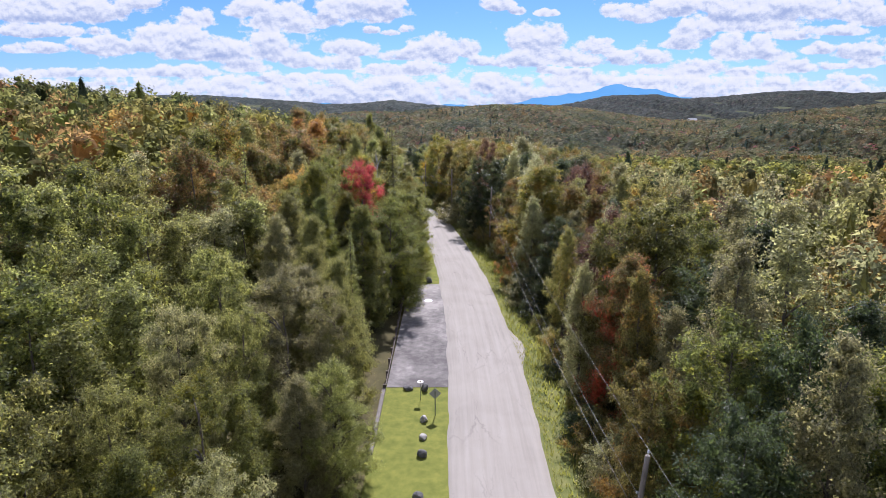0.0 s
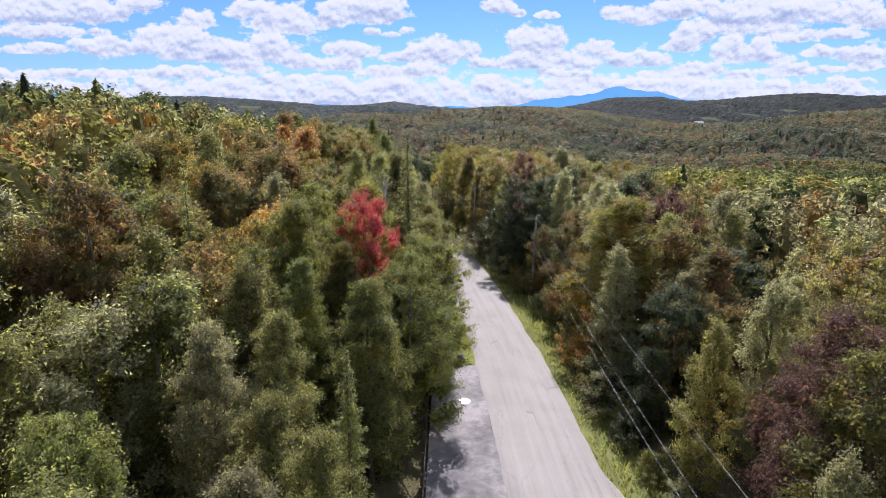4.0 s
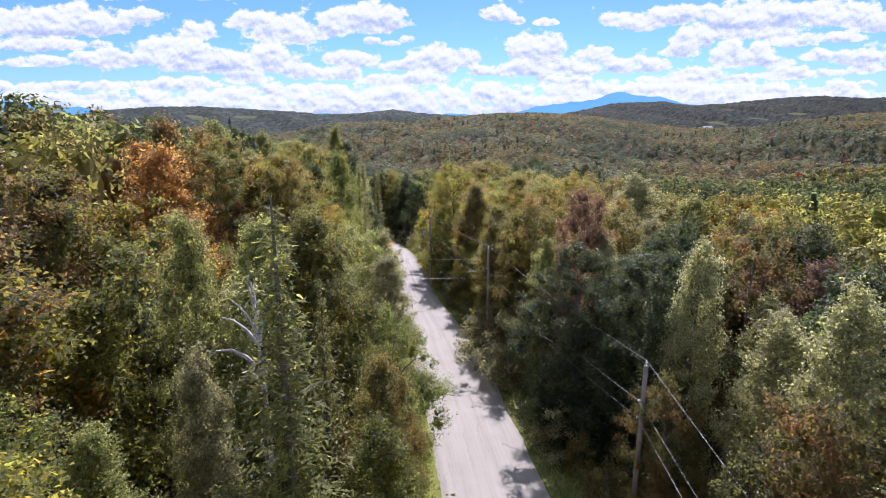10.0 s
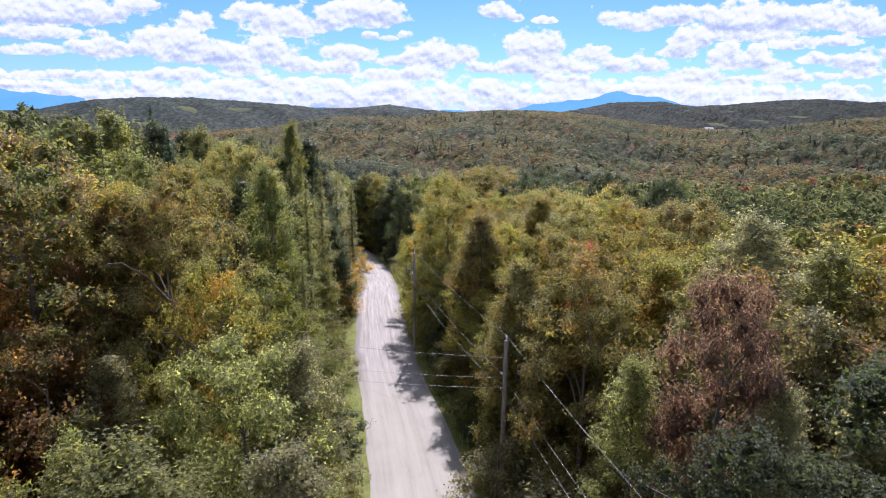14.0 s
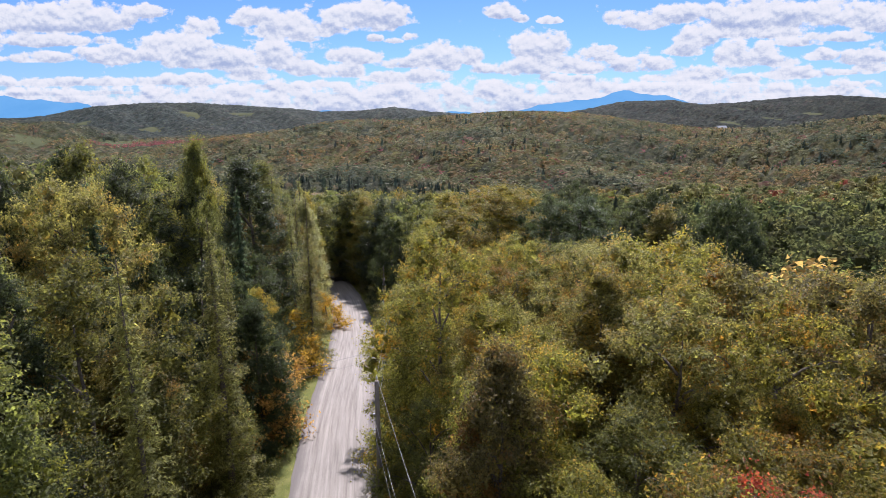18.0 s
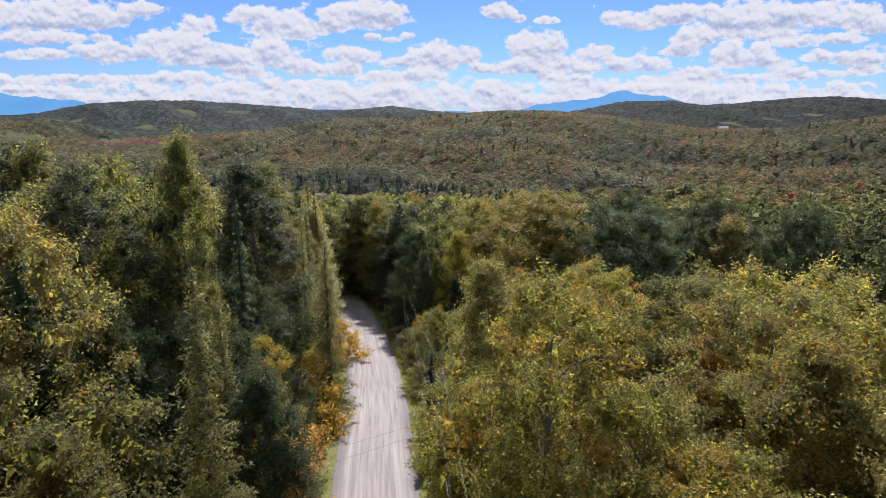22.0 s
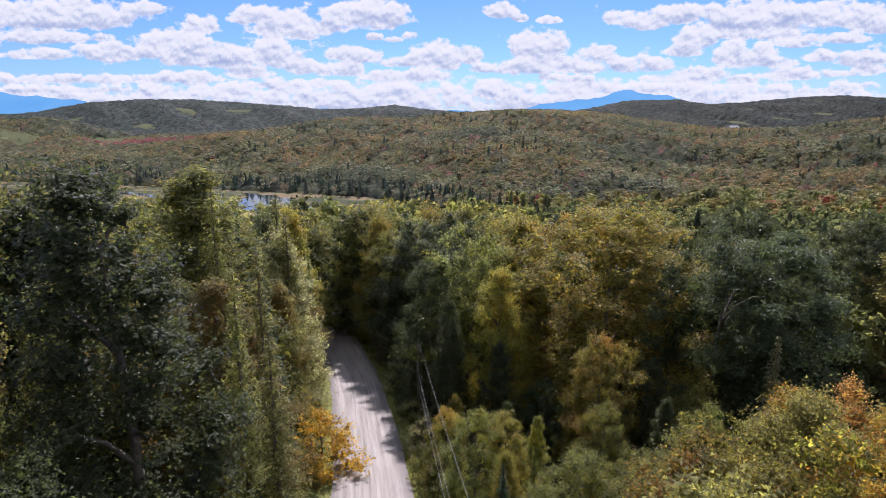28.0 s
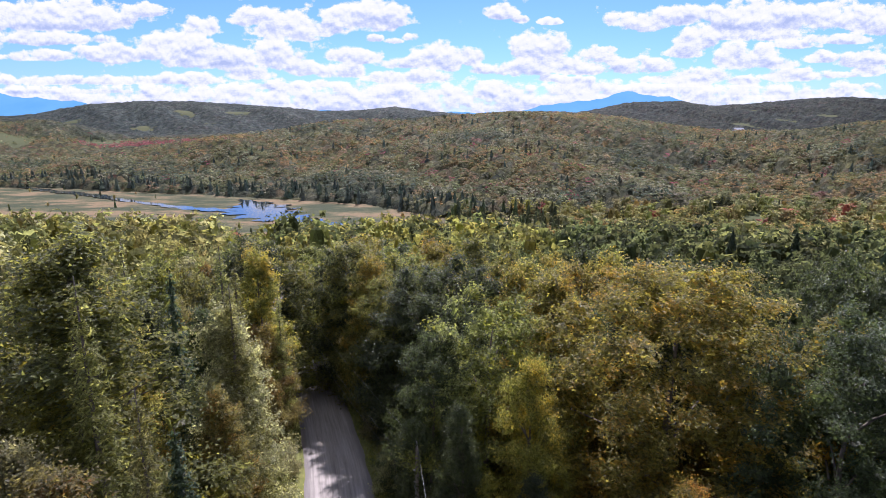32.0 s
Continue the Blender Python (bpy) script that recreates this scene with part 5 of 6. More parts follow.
def canopy():
    """The closed canopy of the far hills: a sheet of crowns, each a dome with its own height and colour."""
    rows = [318.0]
    while rows[-1] < 1930:
        rows.append(rows[-1] + 2.4 + rows[-1] * .0055)
    A = np.array(rows)[:, None]
    uu = np.linspace(-1.12, 1.12, 440)[None]
    U = np.repeat(uu, len(rows), 0)
    A = np.repeat(A, 440, 1)
    X, Y = FAR_EYE[0] + U * A, FAR_EYE[1] + A
    g0 = ground(X, Y)
    cell = 6.4
    best = np.full(X.shape, -9.0)
    tone = np.zeros(X.shape)
    gx, gy = np.floor(X / cell), np.floor(Y / cell)

    def rnd(a, b, k):
        v = np.sin(a * 12.9898 + b * 78.233 + k * 37.719) * 43758.5453
        return v - np.floor(v)

    for dx in (-1, 0, 1):
        for dy in (-1, 0, 1):
            cx, cy = gx + dx, gy + dy
            px, py = (cx + .1 + .8 * rnd(cx, cy, 1)) * cell, (cy + .1 + .8 * rnd(cx, cy, 2)) * cell
            d2 = (X - px) ** 2 + (Y - py) ** 2
            h = 6.8 + 4.2 * rnd(cx, cy, 3) - d2 * (.15 + .12 * rnd(cx, cy, 5))
            sel = h > best
            best = np.where(sel, h, best)
            tone = np.where(sel, rnd(cx, cy, 4) + 2 * np.floor(rnd(cx, cy, 6) * 1000), tone)
    foot = np.interp(U, FOOT[:, 0], FOOT[:, 1])
    rise = np.clip((A - foot - 4) / 10, 0, 1)
    open_marsh = (A < foot + 4) & (U < .0)
    field = (np.abs(U + .55) < .09) & (np.abs(A - 1010) < 55)
    Z = g0 + np.where(open_marsh | field, -3.0, (np.maximum(best, 1.0) - 4.0 * (A < 1100)) * np.where(U < 0, rise, 1.0))
    pick = tone - 2 * np.floor(tone / 2)
    second = np.floor(tone / 2) / 1000
    patch = np.sin(X * .021 + 1.7 * np.sin(Y * .013)) + np.sin(Y * .017 + X * .008 + 2)
    warm = np.array([TINT[k] for k in ("olive", "yellow-green", "green", "olive", "golden green", "orange", "rust", "silver-green")])
    cool = np.array([TINT[k] for k in ("silver-green", "green", "dark green", "olive", "green", "needle", "rust", "silver-green")])
    idx = np.minimum((pick * 8).astype(int), 7)
    col = np.where((patch + (second - .5) * 1.6 > -.1)[..., None], warm[idx], cool[idx])
    near_foot = (np.abs(A - foot) < 50) & (U < .15) & (second < .5)
    col = np.where(near_foot[..., None], np.array(TINT["needle"]), col)
    reds = (np.abs(U + .53) < .10) & (np.abs(A - 925) < 26)
    col = np.where((reds & (second < .8))[..., None] | ((second > .988)[..., None]), np.array((.36, .10, .10)), col)
    # distance haze mixed into the crowns' colour, bluer from 980 m on
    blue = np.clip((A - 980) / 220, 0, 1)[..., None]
    haze_tone = np.array((.145, .158, .112)) * (1 - blue) + np.array((.072, .100, .100)) * blue
    # back ridge on the right painted darker in place of a cloud's shadow
    haze_tone = haze_tone * np.where((U > .2) & (A > 1080), .62, 1.0)[..., None]
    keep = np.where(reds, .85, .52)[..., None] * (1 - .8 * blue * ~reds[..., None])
    col = (col * keep + haze_tone * (1 - keep)) * (.42 + .45 * second)[..., None]
    n, m = X.shape
    i = (np.arange(n - 1)[:, None] * m + np.arange(m - 1)[None]).ravel()
    quads = np.stack([i, i + 1, i + m + 1, i + m], 1)
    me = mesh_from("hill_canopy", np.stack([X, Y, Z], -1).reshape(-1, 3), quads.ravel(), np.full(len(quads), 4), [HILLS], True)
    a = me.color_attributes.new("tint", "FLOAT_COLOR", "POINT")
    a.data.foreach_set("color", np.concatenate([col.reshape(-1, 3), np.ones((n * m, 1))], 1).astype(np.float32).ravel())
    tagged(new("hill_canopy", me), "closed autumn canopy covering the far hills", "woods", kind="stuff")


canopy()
# the crowns on the hills that can be told apart
HILL = [q for q in FAR if q[1] < 1260]
# their colours pulled towards a pale blue-grey that stands for haze
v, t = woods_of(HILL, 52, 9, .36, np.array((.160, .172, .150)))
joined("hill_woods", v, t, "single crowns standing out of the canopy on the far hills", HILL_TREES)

# blue mountains on the horizon: a glowing backdrop, haze put into its colour
def mountains():
    q = 4300.0
    uu = np.linspace(-1.3, 1.3, 260)
    top = FAR_EYE[2] + q * np.interp(uu, BLUE[:, 0], BLUE[:, 1]) + 6 * np.sin(uu * 90) + 4 * np.sin(uu * 211)
    V = np.concatenate([np.stack([FAR_EYE[0] + uu * q, np.full(260, FAR_EYE[1] + q), top], 1),
                        np.stack([FAR_EYE[0] + uu * (q - 300), np.full(260, FAR_EYE[1] + q - 300), np.full(260, -60.)], 1),
                        np.stack([FAR_EYE[0] + uu * (q + 250), np.full(260, FAR_EYE[1] + q + 250), np.full(260, -60.)], 1)])
    i = np.arange(259)
    f = np.concatenate([np.stack([i + 260, i + 261, i + 1, i], 1), np.stack([i, i + 1, i + 521, i + 520], 1)])
    mat, g, bsdf, out, pos = base_material("hazed_mountain_glow")
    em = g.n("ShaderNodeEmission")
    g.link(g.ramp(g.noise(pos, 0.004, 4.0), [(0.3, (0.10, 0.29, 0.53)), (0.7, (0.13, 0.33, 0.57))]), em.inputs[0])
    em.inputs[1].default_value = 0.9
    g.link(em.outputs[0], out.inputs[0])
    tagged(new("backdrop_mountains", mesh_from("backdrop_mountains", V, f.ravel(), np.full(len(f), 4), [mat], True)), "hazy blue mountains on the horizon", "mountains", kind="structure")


mountains()


# ---- water in the marsh ----
def ribbon(name, pts, z, mat, n=80):
    """A winding strip of water: x, y and half width along it, with uneven banks."""
    pts = np.array(pts, float)
    t = np.linspace(0, len(pts) - 1, n)
    p = np.stack([soft(t, np.stack([np.arange(len(pts)), pts[:, k]], 1), .5) for k in range(3)], 1)
    d = np.gradient(p[:, :2], axis=0)
    d /= np.linalg.norm(d, axis=1)[:, None]
    nrm = np.stack([-d[:, 1], d[:, 0]], 1)
    k = np.arange(n)
    wa = p[:, 2] * (1 + .3 * np.sin(k * .9) + .2 * np.sin(k * 2.3))
    wb = p[:, 2] * (1 + .3 * np.sin(k * .7 + 2) + .2 * np.sin(k * 1.9))
    a, b = p[:, :2] + nrm * wa[:, None], p[:, :2] - nrm * wb[:, None]
    V = np.concatenate([np.column_stack([a, np.full(n, z)]), np.column_stack([b, np.full(n, z)])])
    i = np.arange(n - 1)
    f = np.stack([i + n, i + n + 1, i + 1, i], 1)
    return mesh_from(name, V, f.ravel(), np.full(len(f), 4), [mat])


def water_material():
    mat, g, bsdf, out, pos = base_material("still_water")
    bsdf.inputs["Base Color"].default_value = (0.03, 0.04, 0.045, 1)
    bsdf.inputs["Roughness"].default_value = 0.03
    bsdf.inputs["Specular IOR Level"].default_value = 1.0
    bsdf.inputs["IOR"].default_value = 1.5
    bump(g, bsdf, g.noise(pos, 0.8, 3.0), 0.25, 0.06)
    return mat


WATER = water_material()
tagged(new("water_pond", ribbon("water_pond", [(-58, 461, 1.5), (-72, 469, 3.5), (-90, 478, 9), (-108, 492, 15), (-122, 510, 19), (-128, 530, 14), (-138, 546, 3), (-150, 556, 1.5)], -34.45, WATER)),
       "still pond reflecting the sky in the marsh", "water", kind="structure")
tagged(new("water_channel", ribbon("water_channel", [(-120, 505, 2), (-140, 510, 5), (-165, 517, 5), (-190, 532, 2.5), (-225, 552, 3), (-262, 580, 5), (-300, 596, 4), (-345, 625, 2)], -34.5, WATER)),
       "winding channel of still water in the marsh", "water", kind="structure")


# ---- poles and wires ----
def lathe(profile, sides=10):
    """A closed turned body from (radius, height) rows."""
    bm = bmesh.new()
    rings = []
    for q, z in profile:
        rings.append([bm.verts.new((q * math.cos(2 * math.pi * k / sides), q * math.sin(2 * math.pi * k / sides), z)) for k in range(sides)])
    for lo, hi in zip(rings, rings[1:]):
        for k in range(sides):
            f = bm.faces.new((lo[k], lo[(k + 1) % sides], hi[(k + 1) % sides], hi[k]))
            f.smooth = True
    bm.faces.new(rings[0][::-1])
    bm.faces.new(rings[-1])
    return bm


def box(x0, y0, z0, x1, y1, z1, bevel=0.0, bm=None):
    bm = bm or bmesh.new()
    made = bmesh.ops.create_cube(bm, size=1.0, matrix=Matrix.Translation(((x0 + x1) / 2, (y0 + y1) / 2, (z0 + z1) / 2)) @ Matrix.Diagonal((abs(x1 - x0), abs(y1 - y0), abs(z1 - z0), 1)))
    if bevel:
        edges = list({e for v in made["verts"] for e in v.link_edges})
        bmesh.ops.bevel(bm, geom=edges, offset=bevel, segments=1, affect="EDGES")
    return bm


def bar(a, b, q, sides=6):
    v, f = tube([a, b], [q, q], sides)
    bm = bmesh.new()
    vs = [bm.verts.new(c) for c in v]
    for row in f:
        bm.faces.new([vs[i] for i in row]).smooth = True
    bm.faces.new(vs[:sides][::-1])
    bm.faces.new(vs[sides:])
    return bm


# x, y, height of the top, lean sideways
POLES = [(7.4, -14.0, 10.2, .0), (6.9, 25.6, 7.6, .16), (5.4, 94.4, 10.0, .05), (-.4, 120.8, 10.0, .0), (-6.4, 144.6, 9.0, .0), (-7.4, 160.5, 7.0, .03), (-12.5, 203.5, -.5, .0), (-29.5, 240.0, -2.6, .0)]
TOPS = []
for k, (x, y, top, lean) in enumerate(POLES):
    z = float(ground(x, y)) - .4
    tall = top - z
    ob = thing("utility_pole", pose(x - lean * 3, y, z, 0, math.degrees(lean) * .45, 0), "weathered wooden utility pole beside the road", "utility pole", "utility poles along the road")
    part("shaft", lathe([(.155, 0), (.15, .6), (.135, tall * .5), (.115, tall - .04), (.10, tall)], 10), ob, mat=POLE_WOOD)
    part("top_insulator", lathe([(.02, tall - .02), (.02, tall + .1), (.055, tall + .12), (.06, tall + .17), (.035, tall + .2), (.05, tall + .24), (.02, tall + .28)], 8), ob, "pale glazed insulator", CERAMIC)
    for drop in (1.9, 2.8):
        part("wire_bracket", box(-.22, -.04, tall - drop - .05, -.11, .04, tall - drop + .05, .01), ob, mat=STEEL)
        ins = lathe([(.03, 0), (.045, .03), (.045, .09), (.03, .12)], 8)
        bmesh.ops.translate(ins, verts=ins.verts, vec=(-.22, 0, tall - drop - .06))
        part("spool_insulator", ins, ob, mat=CERAMIC)
    if k == 5:
        for side in (-1, 1):
            can = lathe([(.02, 0), (.19, .02), (.20, .06), (.20, .70), (.215, .72), (.215, .76), (.12, .84), (.02, .86)], 12)
            bmesh.ops.translate(can, verts=can.verts, vec=(.36 * side, -.05, tall - 3.9))
            tank = part("transformer_tank", can, ob, "grey cylindrical transformer tank", STEEL)
            bush = lathe([(.03, 0), (.055, .04), (.03, .08), (.055, .12), (.03, .16), (.045, .2), (.02, .24)], 8)
            bmesh.ops.translate(bush, verts=bush.verts, vec=(.36 * side, -.05, tall - 3.05))
            part("bushing", bush, tank, mat=CERAMIC)
            part("tank_bracket", box(min(.1 * side, .2 * side), -.08, tall - 3.5, max(.1 * side, .2 * side), .02, tall - 3.4, .01), ob, mat=STEEL)
        lamp = lathe([(.03, 0), (.10, .03), (.13, .10), (.10, .16), (.04, .19)], 10)
        bmesh.ops.translate(lamp, verts=lamp.verts, vec=(.95, -.25, tall - 4.3))
        head = part("cutout_switch", lamp, ob, "white porcelain switch on a short arm", CERAMIC)
        part("switch_arm", bar((.1, 0, tall - 4.25), (.95, -.25, tall - 4.2), .025), ob, mat=STEEL)
    TOPS.append([(x - lean * 3 + math.sin(lean * .45) * (tall - d) - (0 if d < 0 else .22), y, z + tall - d) for d in (-.27, 1.9, 2.8)])


def wire(a, b, sag, label, q=.017):
    t = np.linspace(0, 1, 25)[:, None]
    p = np.array(a) + (np.array(b) - np.array(a)) * t
    p[:, 2] -= sag * 4 * t[:, 0] * (1 - t[:, 0])
    v, f = tube(p, np.full(25, q), 5)
    me = mesh_from("power_line", v, f.ravel(), np.full(len(f), 4), [WIRE], True)
    return tagged(new("power_line", me), label, "wire", "power lines between the poles")


for a, b in zip(TOPS, TOPS[1:]):
    span = math.dist(a[0][:2], b[0][:2])
    for k in range(3):
        wire(a[k], b[k], span * (.012 + .004 * k), "thin bright power line hung between utility poles", .0075 + .002 * (k == 2))
# service lines over the road
cx, cy, cz = TOPS[3][1]
for dz, far_z in ((.9, 8.9), (-.3, 7.6), (-.9, 7.0)):
    wire((cx, cy, cz + dz), (-24.0, 127.0 + dz, far_z), .5, "service wire crossing the road from a pole", .008)
tx, ty, tz = TOPS[5][2]
for dz in (0, -.7):
    wire((tx, ty, tz + dz), (-30.0, 151.0 + dz, 3.4 + dz), .5, "service wire crossing the road from a pole", .010)


# ---- rocks, signs and small things by the pull-off ----
def rock_mesh(seed, size):
    r = np.random.default_rng(seed)
    bm = bmesh.new()
    bmesh.ops.create_icosphere(bm, subdivisions=3, radius=1.0)
    off = Vector(r.uniform(0, 40, 3))
    cut = [(Vector(r.normal(0, 1, 3)).normalized(), r.uniform(.55, .85)) for _ in range(9)]
    for v in bm.verts:
        c = v.co.copy()
        for n, d in cut:
            h = c.dot(n)
            if h > d:
                c -= n * (h - d) * .85
        c *= 1 + .10 * noise.noise(c * 1.6 + off) + .04 * noise.noise(c * 5 + off)
        v.co = Vector((c.x * size[0], c.y * size[1], (c.z + .55) * size[2]))
    me = bpy.data.meshes.new("rock")
    bm.to_mesh(me)
    bm.free()
    me.materials.append(ROCK)
    return me


PALE_ROCK = surface("pale_granite", (0.22, 0.21, 0.20), (0.46, 0.44, 0.42), 4.0, 0.9, 26.0, relief=0.8, depth=0.04)
for k, (x, y, size, mat, label) in enumerate([
        (-4.96, 45.0, (.42, .30, .28), ROCK, "dark flat boulder on the grass by the pull-off"), (-3.62, 44.85, (.34, .34, .44), ROCK, "dark upright boulder on the grass by the pull-off"),
        (-3.55, 40.2, (.34, .30, .34), PALE_ROCK, "pale angular boulder on the grass"), (-3.52, 37.9, (.30, .28, .28), PALE_ROCK, "small pale boulder on the grass"),
        (-3.54, 35.9, (.36, .34, .34), ROCK, "dark boulder on the grass"), (-3.6, 31.7, (.34, .30, .30), ROCK, "dark boulder on the grass near the road"),
        (-3.95, 75.1, (.46, .44, .52), ROCK, "large dark boulder at the corner of the grass")]):
    me = rock_mesh(k, size)
    me.materials[0] = mat
    ob = new("boulder", me)
    ob.matrix_world = pose(x, y, float(road_z(y)) - .06, 0, 0, 40 * k)
    tagged(ob, label, "rock", "boulders along the grass")

SIGN_BACK = surface("sign_aluminium", (0.30, 0.31, 0.32), (0.42, 0.43, 0.44), 2.0, 0.5, 30.0, metallic=0.5)
SIGN_YELLOW = surface("sign_yellow", (0.70, 0.46, 0.02), (0.80, 0.55, 0.03), 2.0, 0.4, 30.0)
BLACK = surface("sign_black", (0.01, 0.01, 0.01), (0.02, 0.02, 0.02), 2.0, 0.5, 30.0)
POST = surface("sign_post_steel", (0.10, 0.12, 0.10), (0.20, 0.22, 0.20), 2.0, 0.6, 40.0, metallic=0.5)


def diamond_sign(x, y, z, size, tall, front, turn):
    """A diamond warning plate on a post; front is the way the face looks (+1 away from the start of the road)."""
    ob = thing("road_sign", pose(x, y, z, 0, 0, turn), "diamond-shaped road sign on a thin steel post", "sign", "road signs")
    post = box(-.035, -.02, 0, .035, .02, tall + size * .3, .006)
    part("post", post, ob, mat=POST)
    for name, depth0, depth1, mat, s in (("plate", .022, .028, SIGN_BACK, size), ("face", .0285, .031, SIGN_YELLOW, size * .97)):
        bm = bmesh.new()
        q = s / math.sqrt(2)
        pts = [(q, 0), (0, q), (-q, 0), (0, -q)]
        lo = [bm.verts.new((a, depth0 * front, tall + b)) for a, b in pts]
        hi = [bm.verts.new((a, depth1 * front, tall + b)) for a, b in pts]
        bm.faces.new(lo)
        bm.faces.new(hi[::-1])
        for k in range(4):
            bm.faces.new((lo[k], hi[k], hi[(k + 1) % 4], lo[(k + 1) % 4]))
        bmesh.ops.recalc_face_normals(bm, faces=bm.faces)
        part(name, bm, ob, mat=mat)
    for dz in (.16, -.16):
        part("bolt", box(-.015, -.026, tall + dz - .015, .015, -.02, tall + dz + .015), ob, mat=STEEL)
    return ob


diamond_sign(-2.75, 41.0, float(road_z(41)) - .03, .62, 1.75, 1, 4)
diamond_sign(-6.7, 152.4, float(road_z(152)) - .05, .75, 2.1, -1, -4)

# thin post with a round pale top
ob = thing("marker_post", pose(-3.9, 43.3, float(road_z(43)) - .03), "thin metal post with a round pale dish on top", "post")
part("post", lathe([(.018, 0), (.018, 1.5)], 8), ob, mat=POST)
part("dish", lathe([(.02, 1.49), (.16, 1.50), (.24, 1.55), (.25, 1.57), (.20, 1.56), (.05, 1.53)], 18), ob, "pale shallow round dish", CERAMIC)
part("cap", lathe([(.06, 1.54), (.07, 1.60), (.03, 1.64)], 10), ob, mat=surface("brown_metal", (.12, .07, .04), (.2, .12, .07), 4, .6))

# iron cover let into the pull-off
ob = thing("manhole_cover", pose(-3.9, 67.5, float(road_z(67.5)) + .014), "pale round iron cover set into the asphalt", "manhole cover")
part("frame", lathe([(.42, 0), (.50, .001), (.50, .012), (.42, .014)], 24), ob, mat=STEEL)
part("lid", lathe([(.41, 0), (.41, .012), (.36, .016), (.30, .012), (.12, .012), (.08, .016), (.02, .016)], 24), ob, mat=surface("worn_iron", (.3, .29, .28), (.45, .44, .42), 4, .6))

# low wooden rail along the back of the pull-off
RAIL_WOOD = surface("dark_rail_wood", (0.07, 0.055, 0.045), (0.17, 0.14, 0.12), 2.0, 0.85, 24.0, relief=0.5)
ob = thing("guard_rail", pose(-6.85, 45.0, float(road_z(60)) - .1), "low dark wooden guard rail along the pull-off", "rail")
for k in range(13):
    part("rail_post", box(-.09, k * 2.4 - .09, 0, .09, k * 2.4 + .09, .72 + .02 * (k % 3), .015), ob, mat=RAIL_WOOD)
    if k < 12:
        part("rail_beam", box(.09, k * 2.4 + .01, .42, .16, k * 2.4 + 2.39, .64, .012), ob, mat=RAIL_WOOD)
bm = box(-7.0, 36.0, .55, -6.72, 44.9, 1.02, .03)
me = bpy.data.meshes.new("retaining_kerb")
bm.to_mesh(me)
bm.free()
me.materials.append(surface("weathered_concrete", (0.10, 0.09, 0.08), (0.21, 0.19, 0.17), 1.5, 0.9, 30.0))
tagged(new("retaining_kerb", me), "weathered concrete kerb at the edge of the grass", "kerb", kind="structure")

# small white-roofed shed hidden among the trees
WHITE_METAL = surface("white_metal_roof", (0.66, 0.67, 0.68), (0.8, 0.8, 0.8), 1.0, 0.45, 12.0)
SIDING = surface("grey_siding", (0.28, 0.28, 0.27), (0.4, 0.4, 0.38), 1.0, 0.8, 16.0)
gz = float(ground(7.2, 150.5)) - .35
ob = thing("shed", pose(7.2, 150.5, gz, 0, 0, 12), "small grey shed with a white metal roof among the trees", "shed")
part("wall", box(-2.2, -1.4, 0, 2.2, 1.4, 2.1, .02), ob, mat=SIDING)
for side in (-1, 1):
    bm = bmesh.new()
    a = [(-2.5, side * 1.75, 1.95), (2.5, side * 1.75, 1.95), (2.5, 0, 2.75), (-2.5, 0, 2.75)]
    lo, hi = [bm.verts.new(c) for c in a], [bm.verts.new((c[0], c[1], c[2] + .05)) for c in a]
    bm.faces.new(lo)
    bm.faces.new(hi[::-1])
    for k in range(4):
        bm.faces.new((lo[k], hi[k], hi[(k + 1) % 4], lo[(k + 1) % 4]))
    bmesh.ops.recalc_face_normals(bm, faces=bm.faces)
    part("roof_sheet", bm, ob, "white ribbed metal roof", WHITE_METAL)
part("door", box(-.45, -1.44, 0, .45, -1.4, 1.9, .01), ob, mat=WHITE_METAL)

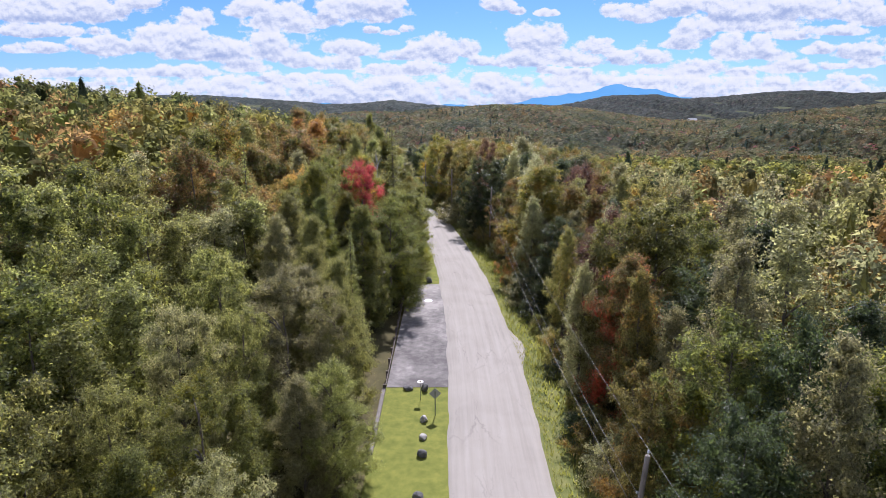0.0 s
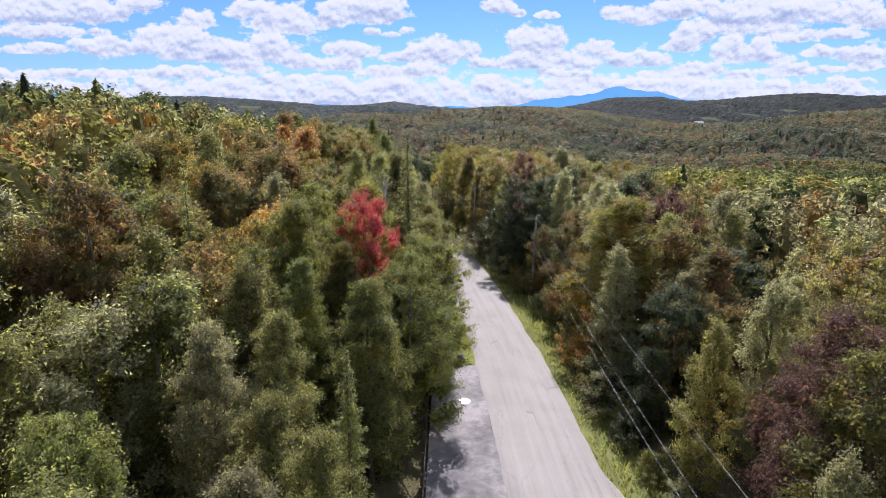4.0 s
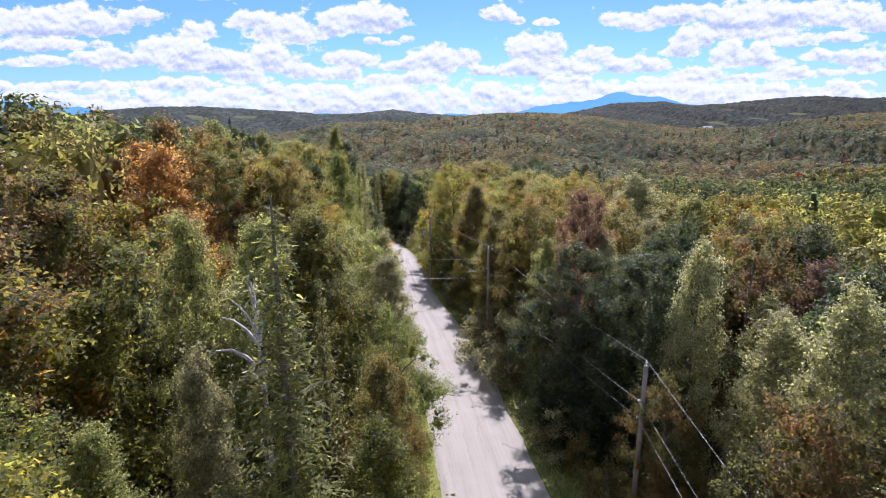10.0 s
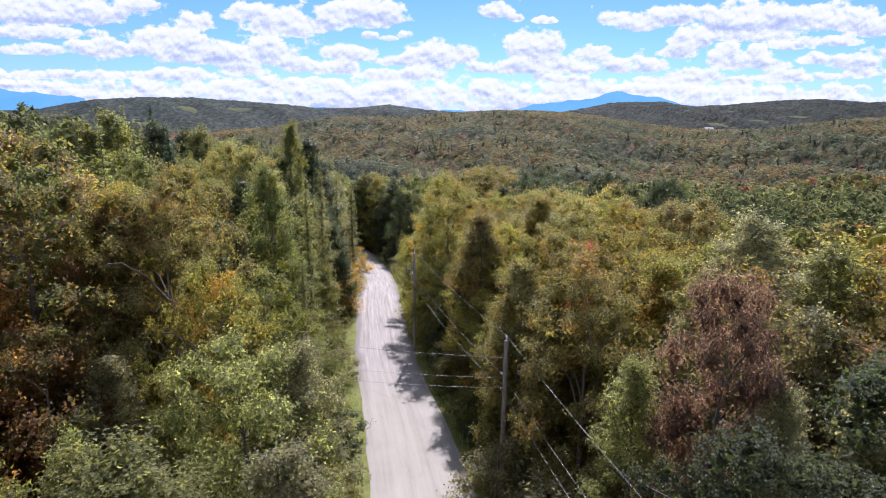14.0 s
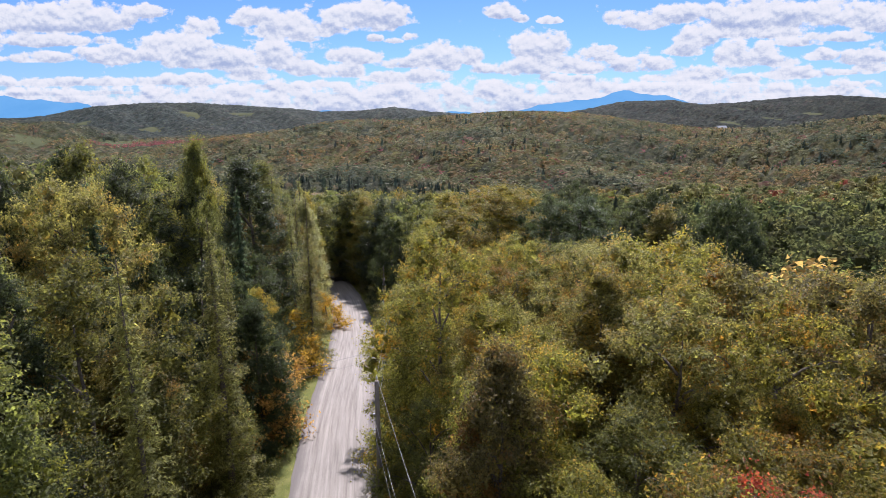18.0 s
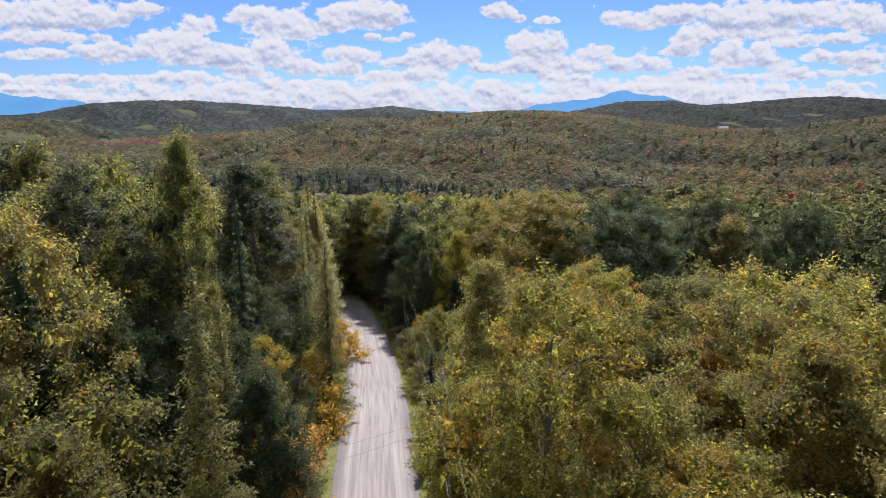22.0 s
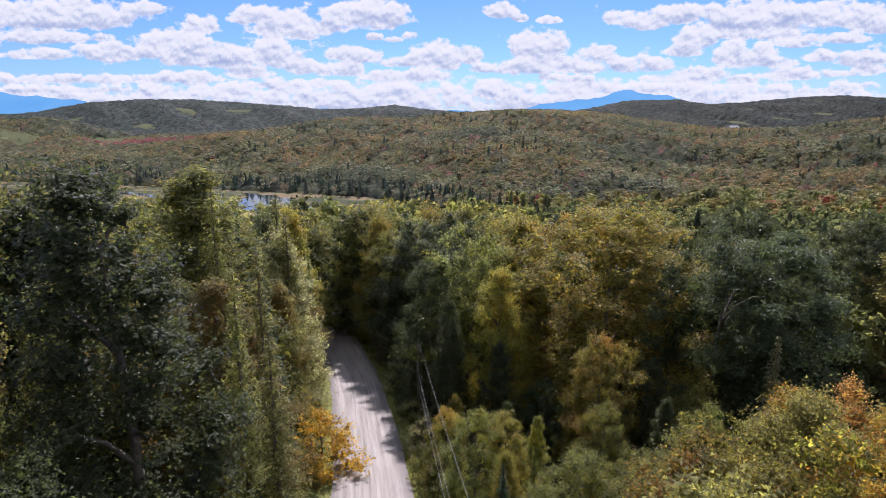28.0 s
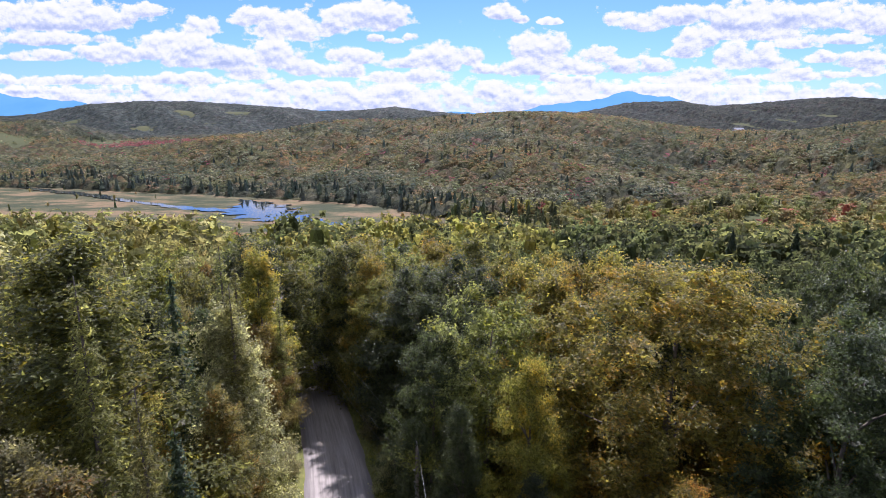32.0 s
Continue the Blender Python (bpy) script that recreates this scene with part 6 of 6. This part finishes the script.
# white farmhouse on the far hill
fx, fy = 512.0, 1245.0
ob = thing("farmhouse", pose(fx, fy, float(ground(fx, fy)) + 3, 0, 0, 10), "long white farmhouse on the far hillside", "house")
part("wall", box(-9, -4, -2, 9, 4, 5, .05), ob, mat=WHITE_METAL)
roof = bmesh.new()
a = [(-9.6, -4.8, 4.9), (9.6, -4.8, 4.9), (9.6, 4.8, 4.9), (-9.6, 4.8, 4.9), (-9.6, 0, 8.2), (9.6, 0, 8.2)]
vs = [roof.verts.new(c) for c in a]
for f in ((0, 1, 5, 4), (2, 3, 4, 5), (0, 4, 3), (1, 2, 5), (0, 3, 2, 1)):
    roof.faces.new([vs[i] for i in f])
part("roof", roof, ob, "grey metal roof", STEEL)
for k in range(5):
    part("window", box(-7.4 + k * 3.4, -4.06, 1.2, -6.2 + k * 3.4, -4.0, 3.0), ob, mat=BLACK)


# ---- grass ----
def grass():
    r = np.random.default_rng(31)
    P, H = [], []
    for n, y0, y1, f in ((15000, 12, 235, lambda y, q: road_x(y) + road_w(y) + .1 + 3.6 * q ** 1.3), (5200, 75, 235, lambda y, q: road_x(y) - road_w(y) - .1 - 2.2 * q)):
        y = r.uniform(y0, y1, n)
        q = r.uniform(0, 1, n)
        x = f(y, q)
        east = x > road_x(y)
        z = road_z(y) - .02 - .09 * np.where(east, x - road_x(y) - road_w(y), road_x(y) - road_w(y) - x)
        P.append(np.stack([x, y, z], 1))
        H.append(np.where(east, .10 + .42 * q + .1 * r.uniform(0, 1, n), .08 + .2 * q) * np.where((y < 112) & ~east, .35, 1))
    P, H = np.concatenate(P), np.concatenate(H)
    n = len(P)
    a = r.uniform(0, 6.28, n)
    w = .02 + .10 * H
    side = np.stack([np.cos(a), np.sin(a), np.zeros(n)], 1) * w[:, None]
    tip = P + np.stack([r.normal(0, .35, n) * H, r.normal(0, .35, n) * H, H * r.uniform(.7, 1.3, n)], 1)
    tagged(new("grass", tri_mesh("grass", np.stack([P - side, P + side, tip], 1).reshape(-1, 3), BLADE)), "rough sunlit grass along the road", "grass", kind="stuff")


grass()
